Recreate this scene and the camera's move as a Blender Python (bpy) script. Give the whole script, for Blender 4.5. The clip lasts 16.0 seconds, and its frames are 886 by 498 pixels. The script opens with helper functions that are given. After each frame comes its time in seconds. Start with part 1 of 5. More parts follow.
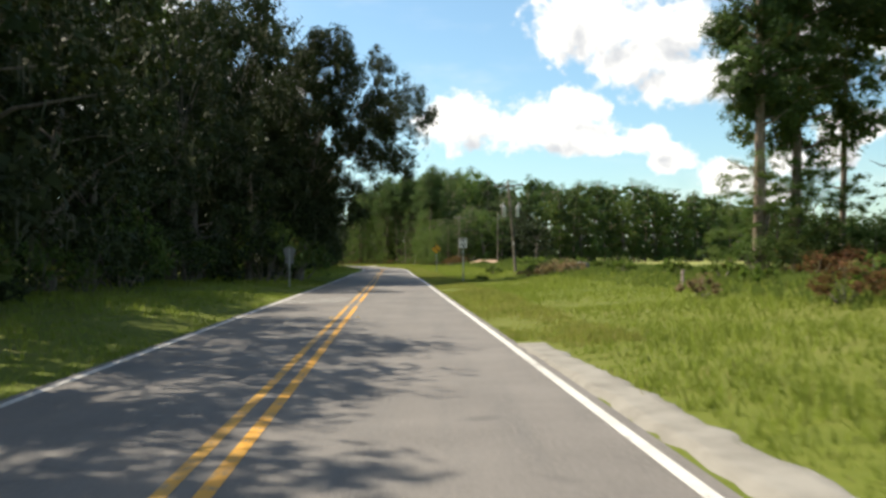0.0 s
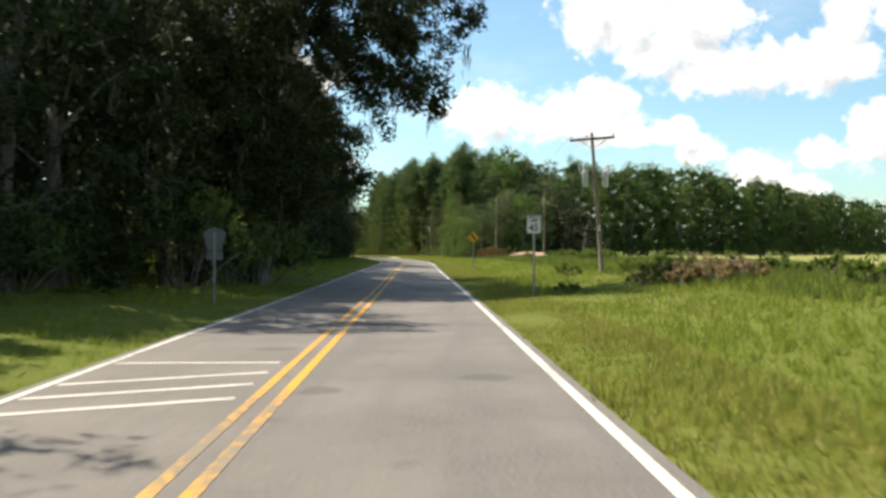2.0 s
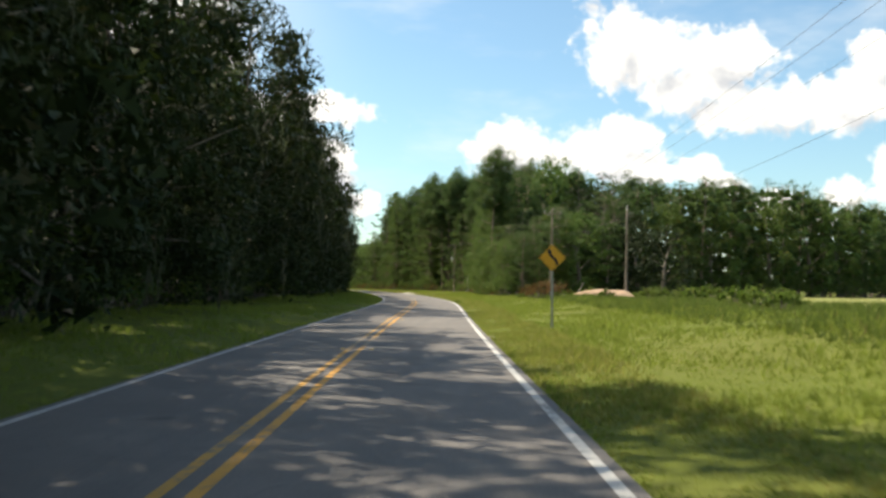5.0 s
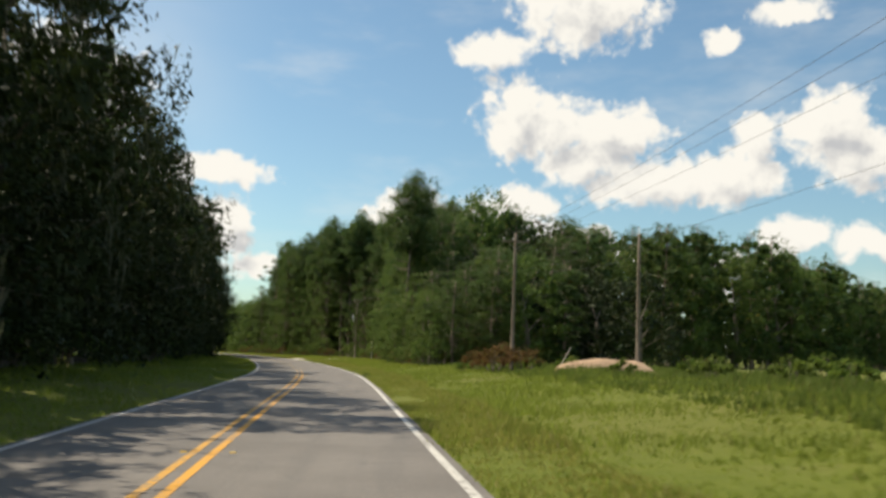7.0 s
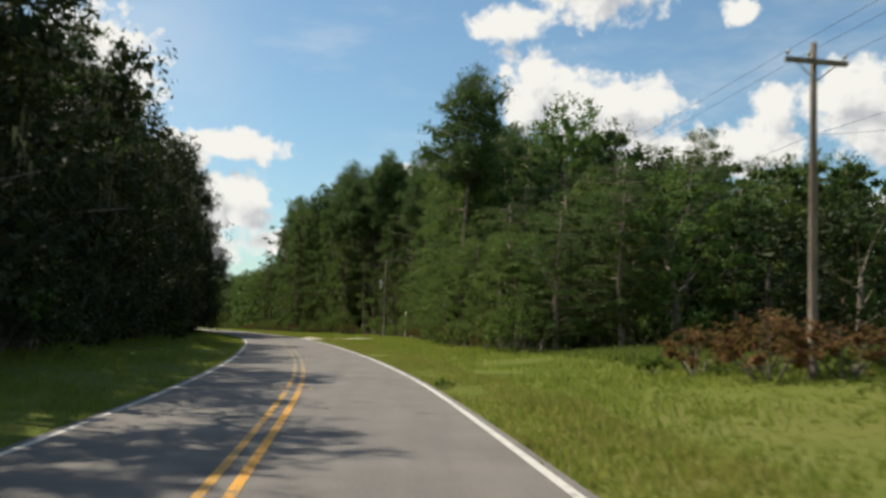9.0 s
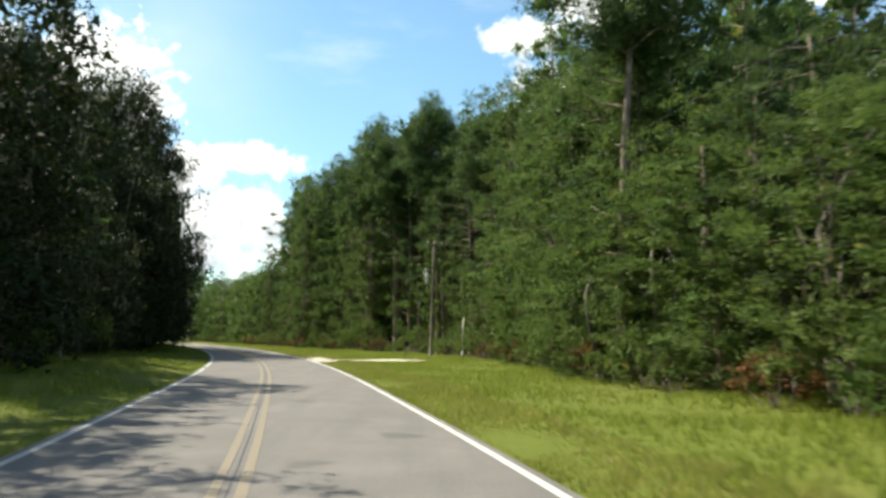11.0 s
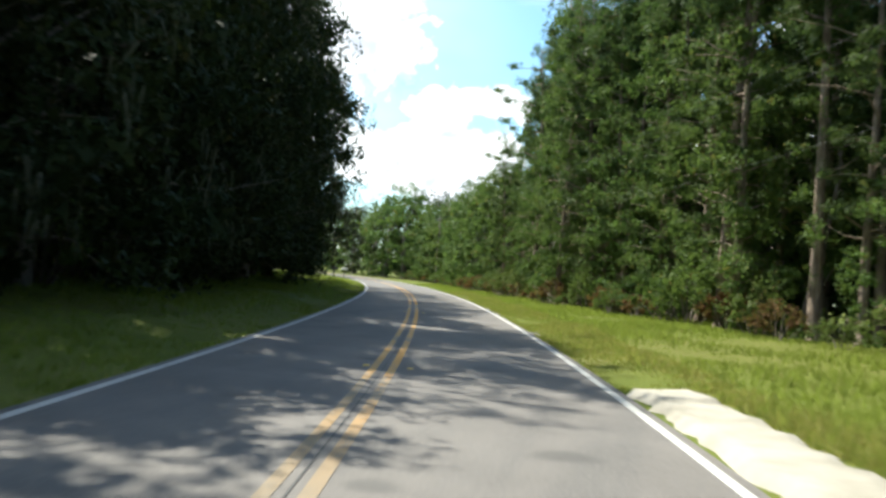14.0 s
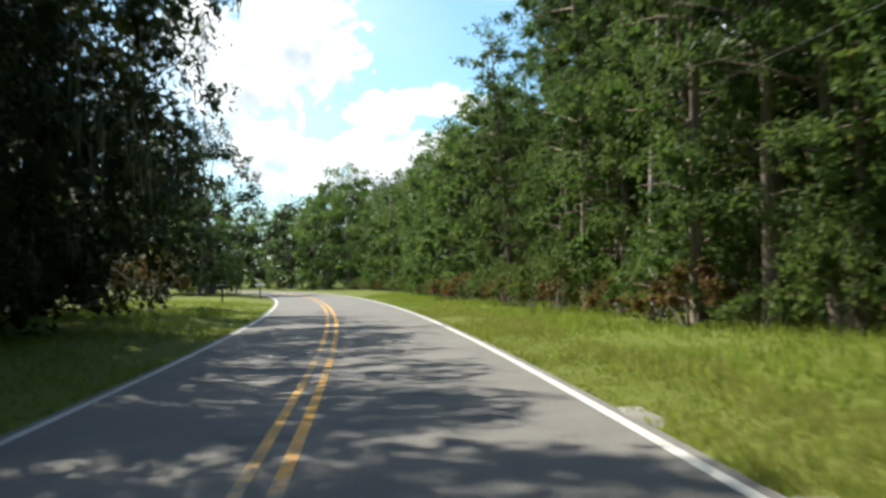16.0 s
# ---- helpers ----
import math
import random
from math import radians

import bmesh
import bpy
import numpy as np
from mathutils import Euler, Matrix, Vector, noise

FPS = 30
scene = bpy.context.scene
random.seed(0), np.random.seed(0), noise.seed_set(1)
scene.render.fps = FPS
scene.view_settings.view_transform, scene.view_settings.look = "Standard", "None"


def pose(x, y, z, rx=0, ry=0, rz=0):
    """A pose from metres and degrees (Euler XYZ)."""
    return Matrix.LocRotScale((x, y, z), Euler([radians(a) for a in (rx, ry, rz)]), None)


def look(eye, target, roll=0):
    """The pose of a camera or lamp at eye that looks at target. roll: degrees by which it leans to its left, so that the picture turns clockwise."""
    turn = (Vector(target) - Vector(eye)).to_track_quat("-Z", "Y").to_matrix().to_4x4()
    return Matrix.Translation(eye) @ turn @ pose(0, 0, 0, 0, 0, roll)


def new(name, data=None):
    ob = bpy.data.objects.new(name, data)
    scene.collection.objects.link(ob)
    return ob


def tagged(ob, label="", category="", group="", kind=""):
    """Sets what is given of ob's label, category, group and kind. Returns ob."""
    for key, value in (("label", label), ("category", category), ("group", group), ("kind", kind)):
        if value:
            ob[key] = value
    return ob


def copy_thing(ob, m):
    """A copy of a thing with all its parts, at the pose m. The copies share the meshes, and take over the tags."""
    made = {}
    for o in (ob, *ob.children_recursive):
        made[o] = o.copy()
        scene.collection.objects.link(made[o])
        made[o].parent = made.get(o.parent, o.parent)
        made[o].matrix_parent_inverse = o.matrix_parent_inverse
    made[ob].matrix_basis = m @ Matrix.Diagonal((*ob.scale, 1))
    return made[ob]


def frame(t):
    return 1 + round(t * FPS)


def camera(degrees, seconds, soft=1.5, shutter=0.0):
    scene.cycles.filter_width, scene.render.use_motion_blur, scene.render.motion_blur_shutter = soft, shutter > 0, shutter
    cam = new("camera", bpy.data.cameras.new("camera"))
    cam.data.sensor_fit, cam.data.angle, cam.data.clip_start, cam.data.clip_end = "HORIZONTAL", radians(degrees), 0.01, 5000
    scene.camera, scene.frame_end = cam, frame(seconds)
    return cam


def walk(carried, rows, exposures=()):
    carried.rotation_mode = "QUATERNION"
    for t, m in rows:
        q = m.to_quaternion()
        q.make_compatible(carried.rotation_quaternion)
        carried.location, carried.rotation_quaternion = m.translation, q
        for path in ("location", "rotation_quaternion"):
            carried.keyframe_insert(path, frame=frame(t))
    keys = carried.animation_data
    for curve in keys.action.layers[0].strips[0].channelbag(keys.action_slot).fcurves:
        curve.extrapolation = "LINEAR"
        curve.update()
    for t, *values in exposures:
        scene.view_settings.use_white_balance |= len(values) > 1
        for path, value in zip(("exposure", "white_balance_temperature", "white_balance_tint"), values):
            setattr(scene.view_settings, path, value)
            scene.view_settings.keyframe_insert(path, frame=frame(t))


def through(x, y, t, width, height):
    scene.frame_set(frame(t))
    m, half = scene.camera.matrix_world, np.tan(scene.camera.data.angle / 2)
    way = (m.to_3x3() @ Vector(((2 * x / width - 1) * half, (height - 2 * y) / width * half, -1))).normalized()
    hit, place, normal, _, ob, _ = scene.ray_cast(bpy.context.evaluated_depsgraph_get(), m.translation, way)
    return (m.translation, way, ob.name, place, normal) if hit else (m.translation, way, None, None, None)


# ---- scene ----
cam = camera(50.0, 16.0, soft=2.9, shutter=0.3)
# seconds, place, yaw, pitch, roll
ROWS = [
    (0.0, 0.04, 0.01, 1.45, -0.02, 0.61, 0.48),
    (0.5, -0.22, 5.73, 1.48, 0.89, 0.29, -0.61),
    (1.0, -0.46, 11.53, 1.47, 1.11, 0.37, -0.41),
    (1.5, -0.72, 17.45, 1.50, 0.83, 0.20, -1.49),
    (2.0, -0.90, 23.45, 1.54, 1.52, 0.06, 0.07),
    (2.5, -1.10, 29.54, 1.52, -0.71, 0.22, 1.90),
    (3.0, -1.46, 35.74, 1.55, 2.72, 3.97, 0.90),
    (3.2, -1.58, 38.19, 1.54, 1.47, 3.97, 0.90),
    (5.3, -2.69, 63.12, 1.51, 2.86, 2.03, -0.90),
    (5.5, -2.85, 65.71, 1.49, 1.71, 2.50, -0.94),
    (6.0, -3.27, 72.65, 1.49, -1.99, 3.77, -0.36),
    (6.5, -3.72, 79.45, 1.50, -2.72, 7.86, -1.50),
    (7.0, -4.13, 86.48, 1.46, -3.38, 6.17, -1.45),
    (7.5, -4.59, 93.70, 1.48, -2.23, 2.35, -0.33),
    (8.0, -5.09, 100.93, 1.55, -2.36, 3.41, -1.01),
    (8.2, -5.29, 103.94, 1.51, -1.90, 4.64, -1.22),
    (10.3, -8.02, 136.95, 1.52, -3.19, 4.46, -0.79),
    (10.5, -8.32, 140.37, 1.52, -2.35, 4.38, -0.88),
    (11.0, -9.08, 148.98, 1.51, -1.43, 5.38, -0.88),
    (11.5, -9.95, 157.71, 1.50, -0.59, 6.11, -0.64),
    (12.0, -10.99, 166.38, 1.47, 2.06, 3.55, -0.83),
    (12.5, -12.07, 174.99, 1.48, 5.54, 3.45, -4.24),
    (13.0, -13.38, 183.26, 1.46, 7.97, 3.63, -4.00),
    (13.5, -14.78, 191.65, 1.46, 9.69, 2.14, -0.29),
    (14.0, -16.38, 200.08, 1.46, 12.74, 1.49, -4.64),
    (14.5, -18.07, 208.52, 1.47, 12.25, 2.44, 0.76),
    (15.0, -19.92, 216.80, 1.48, 10.84, 2.23, 2.43),
    (15.5, -21.89, 225.04, 1.48, 10.37, 2.41, 2.89),
    (16.0, -23.99, 233.20, 1.46, 10.27, 1.60, 1.57),
]
# seconds, stops, kelvin, tint
EXPOSURES = [(0.0, 0.88, 7050, 9), (1.0, 0.96, 7100, 9), (3.0, 0.98, 7150, 9), (5.5, 0.92, 7250, 9), (6.0, 0.92, 7150, 9), (6.5, 0.66, 7300, 9), (8.0, 0.4, 7350, 9), (10.5, 0.5, 6350, 6),
             (11.0, 1.05, 6850, 4), (11.5, 1.35, 6850, 4), (13.0, 1.38, 6350, 4), (14.0, 1.28, 6350, 4), (14.5, 0.80, 6200, 4), (15.0, 0.92, 6300, 4), (16.0, 1.08, 6400, 4)]
walk(cam, [(t, pose(x, y, z, 90 + pitch, roll, yaw)) for t, x, y, z, yaw, pitch, roll in ROWS], EXPOSURES)

# ---------------------------------------------------------------- light
SUN_EL, SUN_AHEAD = 51.0, 34.7          # degrees up; degrees ahead of due left
sun_way = Vector((-math.cos(radians(SUN_AHEAD)) * math.cos(radians(SUN_EL)),
                  math.sin(radians(SUN_AHEAD)) * math.cos(radians(SUN_EL)), math.sin(radians(SUN_EL))))
sun_data = bpy.data.lights.new("sun", "SUN")
sun_data.energy, sun_data.angle, sun_data.color = 4.6, radians(0.53), (1.0, 0.93, 0.82)
sun = new("sun", sun_data)
sun.matrix_world = look(sun_way * 500, (0, 0, 0))

# clouds: degrees left of +y, degrees up, half width, half height
HIGH_CLOUDS = [(-7.3, 14.2, 2.3, 2.3), (-10.0, 13.5, 2.7, 1.7), (-13.4, 13.1, 3.0, 1.7), (-16.0, 10.4, 5.3, 1.4), (-11.8, 11.6, 2.6, 1.2), (-20.4, 10.7, 3.0, 1.5), (-25.6, 13.3, 2.7, 1.9), (-27.4, 11.2, 2.8, 1.8), (-21.7, 13.0, 1.2, 1.3), (-31.6, 13.0, 2.6, 2.2), (-6.2, 18.1, 2.3, 1.0), (-11.9, 20.3, 4.4, 2.2), (-20.5, 21.5, 1.0, 0.6), (-19.9, 18.2, 1.2, 0.7), (-23.5, 19.4, 2.0, 0.7)]
LOW_CLOUDS = [(-1.3, 8.0, 2.6, 1.5), (-6.3, 7.9, 4.0, 1.5), (-8.1, 9.1, 1.8, 1.0), (-12.2, 7.2, 1.3, 0.7), (-9.3, 6.5, 3.2, 0.6), (-13.5, 6.0, 1.8, 0.8), (-16.9, 4.5, 1.7, 1.0), (-20.1, 5.5, 1.2, 0.8), (-22.6, 6.5, 1.3, 1.8), (-19.0, 3.8, 1.6, 0.7), (-24.0, 7.1, 1.5, 0.9), (-27.3, 6.4, 1.8, 1.0), (9.7, 6.1, 1.2, 0.9), (8.1, 5.0, 1.4, 0.8)]
LEFT_CLOUDS = [(19.1, 14.5, 3.9, 3.1), (22.1, 12.2, 3.6, 3.0), (24.6, 14.3, 1.7, 2.5), (20.8, 8.3, 3.4, 1.3), (16.8, 7.6, 3.6, 1.3), (11.0, 10.3, 3.8, 1.0), (13.8, 9.5, 1.7, 0.8), (13.2, 7.0, 3.7, 1.3), (9.7, 7.8, 1.3, 1.3), (18.8, 6.0, 4.1, 0.8), (16.9, 13.1, 1.8, 2.0), (13.4, 9.5, 1.7, 1.3), (13.2, 5.4, 4.0, 1.9), (14.7, 6.7, 2.0, 1.7), (11.3, 7.6, 0.8, 1.0), (9.6, 7.1, 1.3, 1.0)]


class Nodes:
    """A small helper to write node trees."""

    def __init__(self, tree):
        self.tree = tree
        tree.nodes.clear()

    def add(self, kind, inputs=(), **props):
        n = self.tree.nodes.new(kind)
        for k, v in props.items():
            setattr(n, k, v)
        for k, v in dict(inputs).items():
            if isinstance(v, bpy.types.NodeSocket):
                self.tree.links.new(v, n.inputs[k])
            else:
                n.inputs[k].default_value = v
        return n

    def math(self, op, a, b=0.0, c=0.0, clamp=False):
        n = self.add("ShaderNodeMath", {0: a, 1: b, 2: c}, operation=op, use_clamp=clamp)
        return n.outputs[0]

    def vmath(self, op, a, b=(0, 0, 0)):
        n = self.add("ShaderNodeVectorMath", {0: a, 1: b}, operation=op)
        return n.outputs["Value"] if op in ("LENGTH", "DOT_PRODUCT") else n.outputs["Vector"]

    def noise(self, vec, scale, detail=4.0, rough=0.55, dims="3D"):
        return self.add("ShaderNodeTexNoise", {"Vector": vec, "Scale": scale, "Detail": detail, "Roughness": rough}, noise_dimensions=dims)

    def ramp(self, fac, stops, interp="LINEAR"):
        n = self.add("ShaderNodeValToRGB", {"Fac": fac})
        n.color_ramp.interpolation = interp
        while len(n.color_ramp.elements) < len(stops):
            n.color_ramp.elements.new(0.5)
        for e, (pos, col) in zip(n.color_ramp.elements, stops):
            e.position, e.color = pos, (*col, 1.0) if len(col) == 3 else col
        return n.outputs["Color"]

    def range(self, v, a, b, c=0.0, d=1.0, smooth=True):
        n = self.add("ShaderNodeMapRange", {"Value": v, "From Min": a, "From Max": b, "To Min": c, "To Max": d},
                     interpolation_type="SMOOTHSTEP" if smooth else "LINEAR")
        return n.outputs["Result"]

    def mix(self, fac, a, b, blend="MIX"):
        n = self.add("ShaderNodeMix", {"Factor": fac}, data_type="RGBA", blend_type=blend)
        for k, v in ((6, a), (7, b)):
            if isinstance(v, bpy.types.NodeSocket):
                self.tree.links.new(v, n.inputs[k])
            else:
                n.inputs[k].default_value = (*v, 1.0) if len(v) == 3 else v
        return n.outputs[2]


def cloud_density():
    """A node group: from degrees left and up to how thick the cloud is there."""
    g = bpy.data.node_groups.new("cloud_density", "ShaderNodeTree")
    g.interface.new_socket("Way", in_out="INPUT", socket_type="NodeSocketVector")
    g.interface.new_socket("Density", in_out="OUTPUT", socket_type="NodeSocketFloat")
    n = Nodes(g)
    way = n.add("NodeGroupInput").outputs["Way"]
    warp = n.noise(way, 0.25, 3.0, 0.5).outputs["Color"]
    warp = n.vmath("SUBTRACT", warp, (0.5, 0.5, 0.5))
    warped = n.vmath("ADD", way, n.vmath("MULTIPLY", warp, (2.6, 1.6, 0.0)))
    best = None
    for az, el, rx, ry in HIGH_CLOUDS + LOW_CLOUDS + LEFT_CLOUDS:
        off = n.vmath("MULTIPLY", n.vmath("SUBTRACT", warped, (az, el, 0)), (1 / (rx * 1.6), 1 / (ry * 1.7), 0))
        v = n.math("SUBTRACT", 1.0, n.vmath("LENGTH", off))
        best = v if best is None else n.math("SMOOTH_MAX", best, v, 0.25)
    # scattered cumulus elsewhere
    wide = n.noise(way, 0.06, 3.0, 0.5).outputs["Fac"]
    far = n.range(n.vmath("LENGTH", n.vmath("MULTIPLY", way, (1.0, 0.6, 0))), 50, 75)
    wide = n.math("MULTIPLY", n.math("SUBTRACT", wide, 0.52), n.math("MULTIPLY", far, 6.0))
    best = n.math("MAXIMUM", best, n.math("SUBTRACT", wide, n.math("MULTIPLY", n.math("SUBTRACT", 1.0, far), 3.0)))
    puff = n.noise(way, 0.65, 7.0, 0.62).outputs["Fac"]
    billow = n.add("ShaderNodeTexVoronoi", {"Vector": warped, "Scale": 0.97, "Detail": 2.0, "Roughness": 0.55, "Smoothness": 0.8}, feature="SMOOTH_F1").outputs["Distance"]
    best = n.math("ADD", best, n.math("MULTIPLY", n.math("SUBTRACT", puff, 0.5), 0.62))
    best = n.math("ADD", best, n.math("MULTIPLY", n.math("SUBTRACT", 0.36, billow), 0.42))
    out = n.add("NodeGroupOutput")
    g.links.new(best, out.inputs[0])
    return g


world = bpy.data.worlds.new("sky")
scene.world = world
world.use_nodes = True
w = Nodes(world.node_tree)
sky = w.add("ShaderNodeTexSky", sky_type="NISHITA", sun_disc=False, sun_elevation=radians(SUN_EL),
            sun_rotation=radians(-(90 - SUN_AHEAD)), altitude=20.0, air_density=1.0, dust_density=0.7, ozone_density=1.2)
way = w.add("ShaderNodeTexCoord").outputs["Generated"]
sep = w.add("ShaderNodeSeparateXYZ", {0: way})
az = w.math("DEGREES", w.math("ARCTAN2", w.math("MULTIPLY", sep.outputs["X"], -1.0), sep.outputs["Y"]))
el = w.math("DEGREES", w.math("ARCSINE", sep.outputs["Z"]))
deg = w.add("ShaderNodeCombineXYZ", {"X": az, "Y": el}).outputs[0]
cloud_group = cloud_density()
here = w.add("ShaderNodeGroup", {"Way": deg}, node_tree=cloud_group).outputs[0]
above = w.add("ShaderNodeGroup", {"Way": w.vmath("ADD", deg, (0.7, 1.4, 0))}, node_tree=cloud_group).outputs[0]
cover = w.range(here, 0.02, 0.36)
thin = w.noise(w.vmath("MULTIPLY", deg, (0.35, 1.0, 1.0)), 0.17, 5.0, 0.6).outputs["Fac"]
thin = w.math("MULTIPLY", w.range(thin, 0.48, 0.80), 0.40)
cover = w.math("MAXIMUM", cover, thin)
veil = w.noise(w.vmath("MULTIPLY", deg, (0.6, 1.0, 1.0)), 0.07, 4.0, 0.55).outputs["Fac"]
veil = w.math("MULTIPLY", w.range(veil, 0.36, 0.64, 0.05, 0.42), w.range(az, 6.0, 20.0))
cover = w.math("MAXIMUM", cover, veil)
lit = w.range(above, 0.95, 0.22)
cloud_colour = w.mix(lit, (4.3, 4.6, 5.2), (7.6, 7.75, 7.85))
above_ground = w.range(el, -1.0, 1.0)
clear = w.mix(1.0, sky.outputs[0], (0.78, 1.0, 1.07), "MULTIPLY")
sky_colour = w.mix(w.math("MULTIPLY", cover, above_ground), clear, cloud_colour)
back = w.add("ShaderNodeBackground", {"Color": sky_colour, "Strength": 0.088})
w.tree.links.new(back.outputs[0], w.add("ShaderNodeOutputWorld").inputs[0])


# ---------------------------------------------------------------- materials
def material(name, build):
    m = bpy.data.materials.new(name)
    m.use_nodes = True
    n = Nodes(m.node_tree)
    out = n.add("ShaderNodeOutputMaterial")
    n.tree.links.new(build(n), out.inputs[0])
    return m


def surface(n, colour, rough=0.8, metal=0.0, bump=None, strength=0.3, distance=0.02, spec=0.3):
    ins = {"Base Color": colour, "Roughness": rough, "Metallic": metal, "Specular IOR Level": spec}
    if isinstance(colour, tuple):
        ins["Base Color"] = (*colour, 1.0)
    if bump is not None:
        ins["Normal"] = n.add("ShaderNodeBump", {"Height": bump, "Strength": strength, "Distance": distance}).outputs[0]
    return n.add("ShaderNodeBsdfPrincipled", ins).outputs[0]


def place(n):
    return n.add("ShaderNodeNewGeometry").outputs["Position"]


def asphalt_nodes(n):
    p = place(n)
    grit = n.noise(p, 26.0, 5.0, 0.75).outputs["Fac"]
    blotch = n.noise(p, 0.55, 5.0, 0.6).outputs["Fac"]
    streak = n.noise(n.vmath("MULTIPLY", p, (1.6, 0.09, 1.0)), 1.0, 4.0, 0.6).outputs["Fac"]
    stone = n.add("ShaderNodeTexVoronoi", {"Vector": p, "Scale": 90.0}).outputs["Distance"]
    c = n.ramp(blotch, [(0.3, (0.095, 0.087, 0.079)), (0.7, (0.160, 0.147, 0.134))])
    c = n.mix(n.range(streak, 0.42, 0.68, 0.0, 0.55), c, (0.078, 0.076, 0.074))
    c = n.mix(n.range(grit, 0.40, 0.70, 0.0, 0.75), c, (0.226, 0.209, 0.192))
    crack = n.add("ShaderNodeTexVoronoi", {"Vector": n.vmath("ADD", p, n.vmath("MULTIPLY", n.noise(p, 0.9, 4.0).outputs["Color"], (1.6, 1.6, 0))),
                                           "Scale": 0.22}, feature="DISTANCE_TO_EDGE").outputs["Distance"]
    c = n.mix(n.math("MULTIPLY", n.range(crack, 0.006, 0.001), n.range(blotch, 0.5, 0.62, 0.0, 0.5)), c, (0.08, 0.08, 0.08))
    spot = n.noise(p, 0.9, 1.0, 0.3).outputs["Fac"]
    c = n.mix(n.range(spot, 0.68, 0.76, 0.0, 0.55), c, (0.06, 0.058, 0.056))
    return surface(n, c, n.range(grit, 0.3, 0.7, 0.72, 0.92), bump=n.math("ADD", grit, stone), strength=0.35, distance=0.006, spec=0.35)


def paint_nodes(colour, worn, amount, faded=0.0):
    def build(n):
        p = place(n)
        wear = n.noise(p, 7.0, 5.0, 0.7).outputs["Fac"]
        big = n.noise(p, 0.22, 2.0, 0.5).outputs["Fac"]
        lost = n.range(n.math("ADD", n.math("MULTIPLY", wear, 0.7), n.math("MULTIPLY", big, 0.6)), amount, amount + 0.08)
        if faded:
            along_y = n.add("ShaderNodeSeparateXYZ", {0: p}).outputs["Y"]
            stretch = n.math("MULTIPLY", n.range(along_y, 131.0, 156.0), n.range(along_y, 218.0, 203.0))
            lost = n.math("MAXIMUM", lost, n.math("MULTIPLY", stretch, n.range(wear, 0.60 - faded, 0.66 - faded)))
        dirt = n.noise(p, 1.7, 4.0, 0.6).outputs["Fac"]
        c = n.mix(n.range(dirt, 0.45, 0.75, 0.0, 0.35), colour, worn)
        c = n.mix(lost, c, worn)
        return surface(n, c, 0.65, bump=wear, strength=0.2, distance=0.004)
    return build


def ground_nodes(n):
    p = place(n)
    fine = n.noise(p, 9.0, 6.0, 0.7).outputs["Fac"]
    mid = n.noise(p, 1.6, 7.0, 0.75).outputs["Fac"]
    big = n.noise(p, 0.06, 3.0, 0.5).outputs["Fac"]
    c = n.ramp(mid, [(0.25, (0.080, 0.105, 0.015)), (0.5, (0.105, 0.130, 0.019)), (0.75, (0.135, 0.148, 0.028))])
    c = n.mix(n.range(big, 0.4, 0.7, 0.0, 0.55), c, (0.150, 0.142, 0.042))
    c = n.mix(n.range(fine, 0.4, 0.7, 0.0, 0.30), c, (0.065, 0.085, 0.015))
    dry = n.noise(p, 0.25, 4.0, 0.65).outputs["Fac"]
    c = n.mix(n.range(dry, 0.62, 0.74, 0.0, 0.5), c, (0.20, 0.175, 0.08))
    return surface(n, c, 0.9, bump=n.math("ADD", fine, mid), strength=0.45, distance=0.06, spec=0.12)


def leaf_nodes(dark, light, dry, through=0.35, rough=0.55):
    """Leaves: colour by leaf and by tree, some light passing through."""
    def build(n):
        geo = n.add("ShaderNodeNewGeometry")
        per_leaf = geo.outputs["Random Per Island"]
        per_tree = n.add("ShaderNodeObjectInfo").outputs["Random"]
        patch = n.noise(geo.outputs["Position"], 0.5, 3.0, 0.6).outputs["Fac"]
        f = n.math("ADD", n.math("MULTIPLY", per_leaf, 0.55), n.math("MULTIPLY", n.range(patch, 0.3, 0.7), 0.45))
        c = n.ramp(f, [(0.05, dark), (0.95, light)])
        c = n.mix(n.math("MULTIPLY", per_tree, 0.4), c, n.mix(0.5, dark, dry))
        c = n.mix(n.range(per_leaf, 0.955, 0.975), c, dry)
        body = surface(n, c, rough + 0.15, spec=0.15)
        glow = n.add("ShaderNodeBsdfTranslucent", {"Color": n.mix(0.22, c, (0.22, 0.34, 0.05))}).outputs[0]
        return n.add("ShaderNodeMixShader", {0: through, 1: body, 2: glow}).outputs[0]
    return build


def bark_nodes(dark, light):
    def build(n):
        p = n.add("ShaderNodeTexCoord").outputs["Object"]
        plates = n.noise(n.vmath("MULTIPLY", p, (5.0, 5.0, 1.1)), 1.6, 6.0, 0.65).outputs["Fac"]
        stain = n.noise(p, 0.6, 3.0).outputs["Fac"]
        c = n.ramp(plates, [(0.3, dark), (0.7, light)])
        c = n.mix(n.range(stain, 0.5, 0.75, 0.0, 0.5), c, (0.09, 0.10, 0.065))
        return surface(n, c, 0.9, bump=plates, strength=0.9, distance=0.05, spec=0.2)
    return build


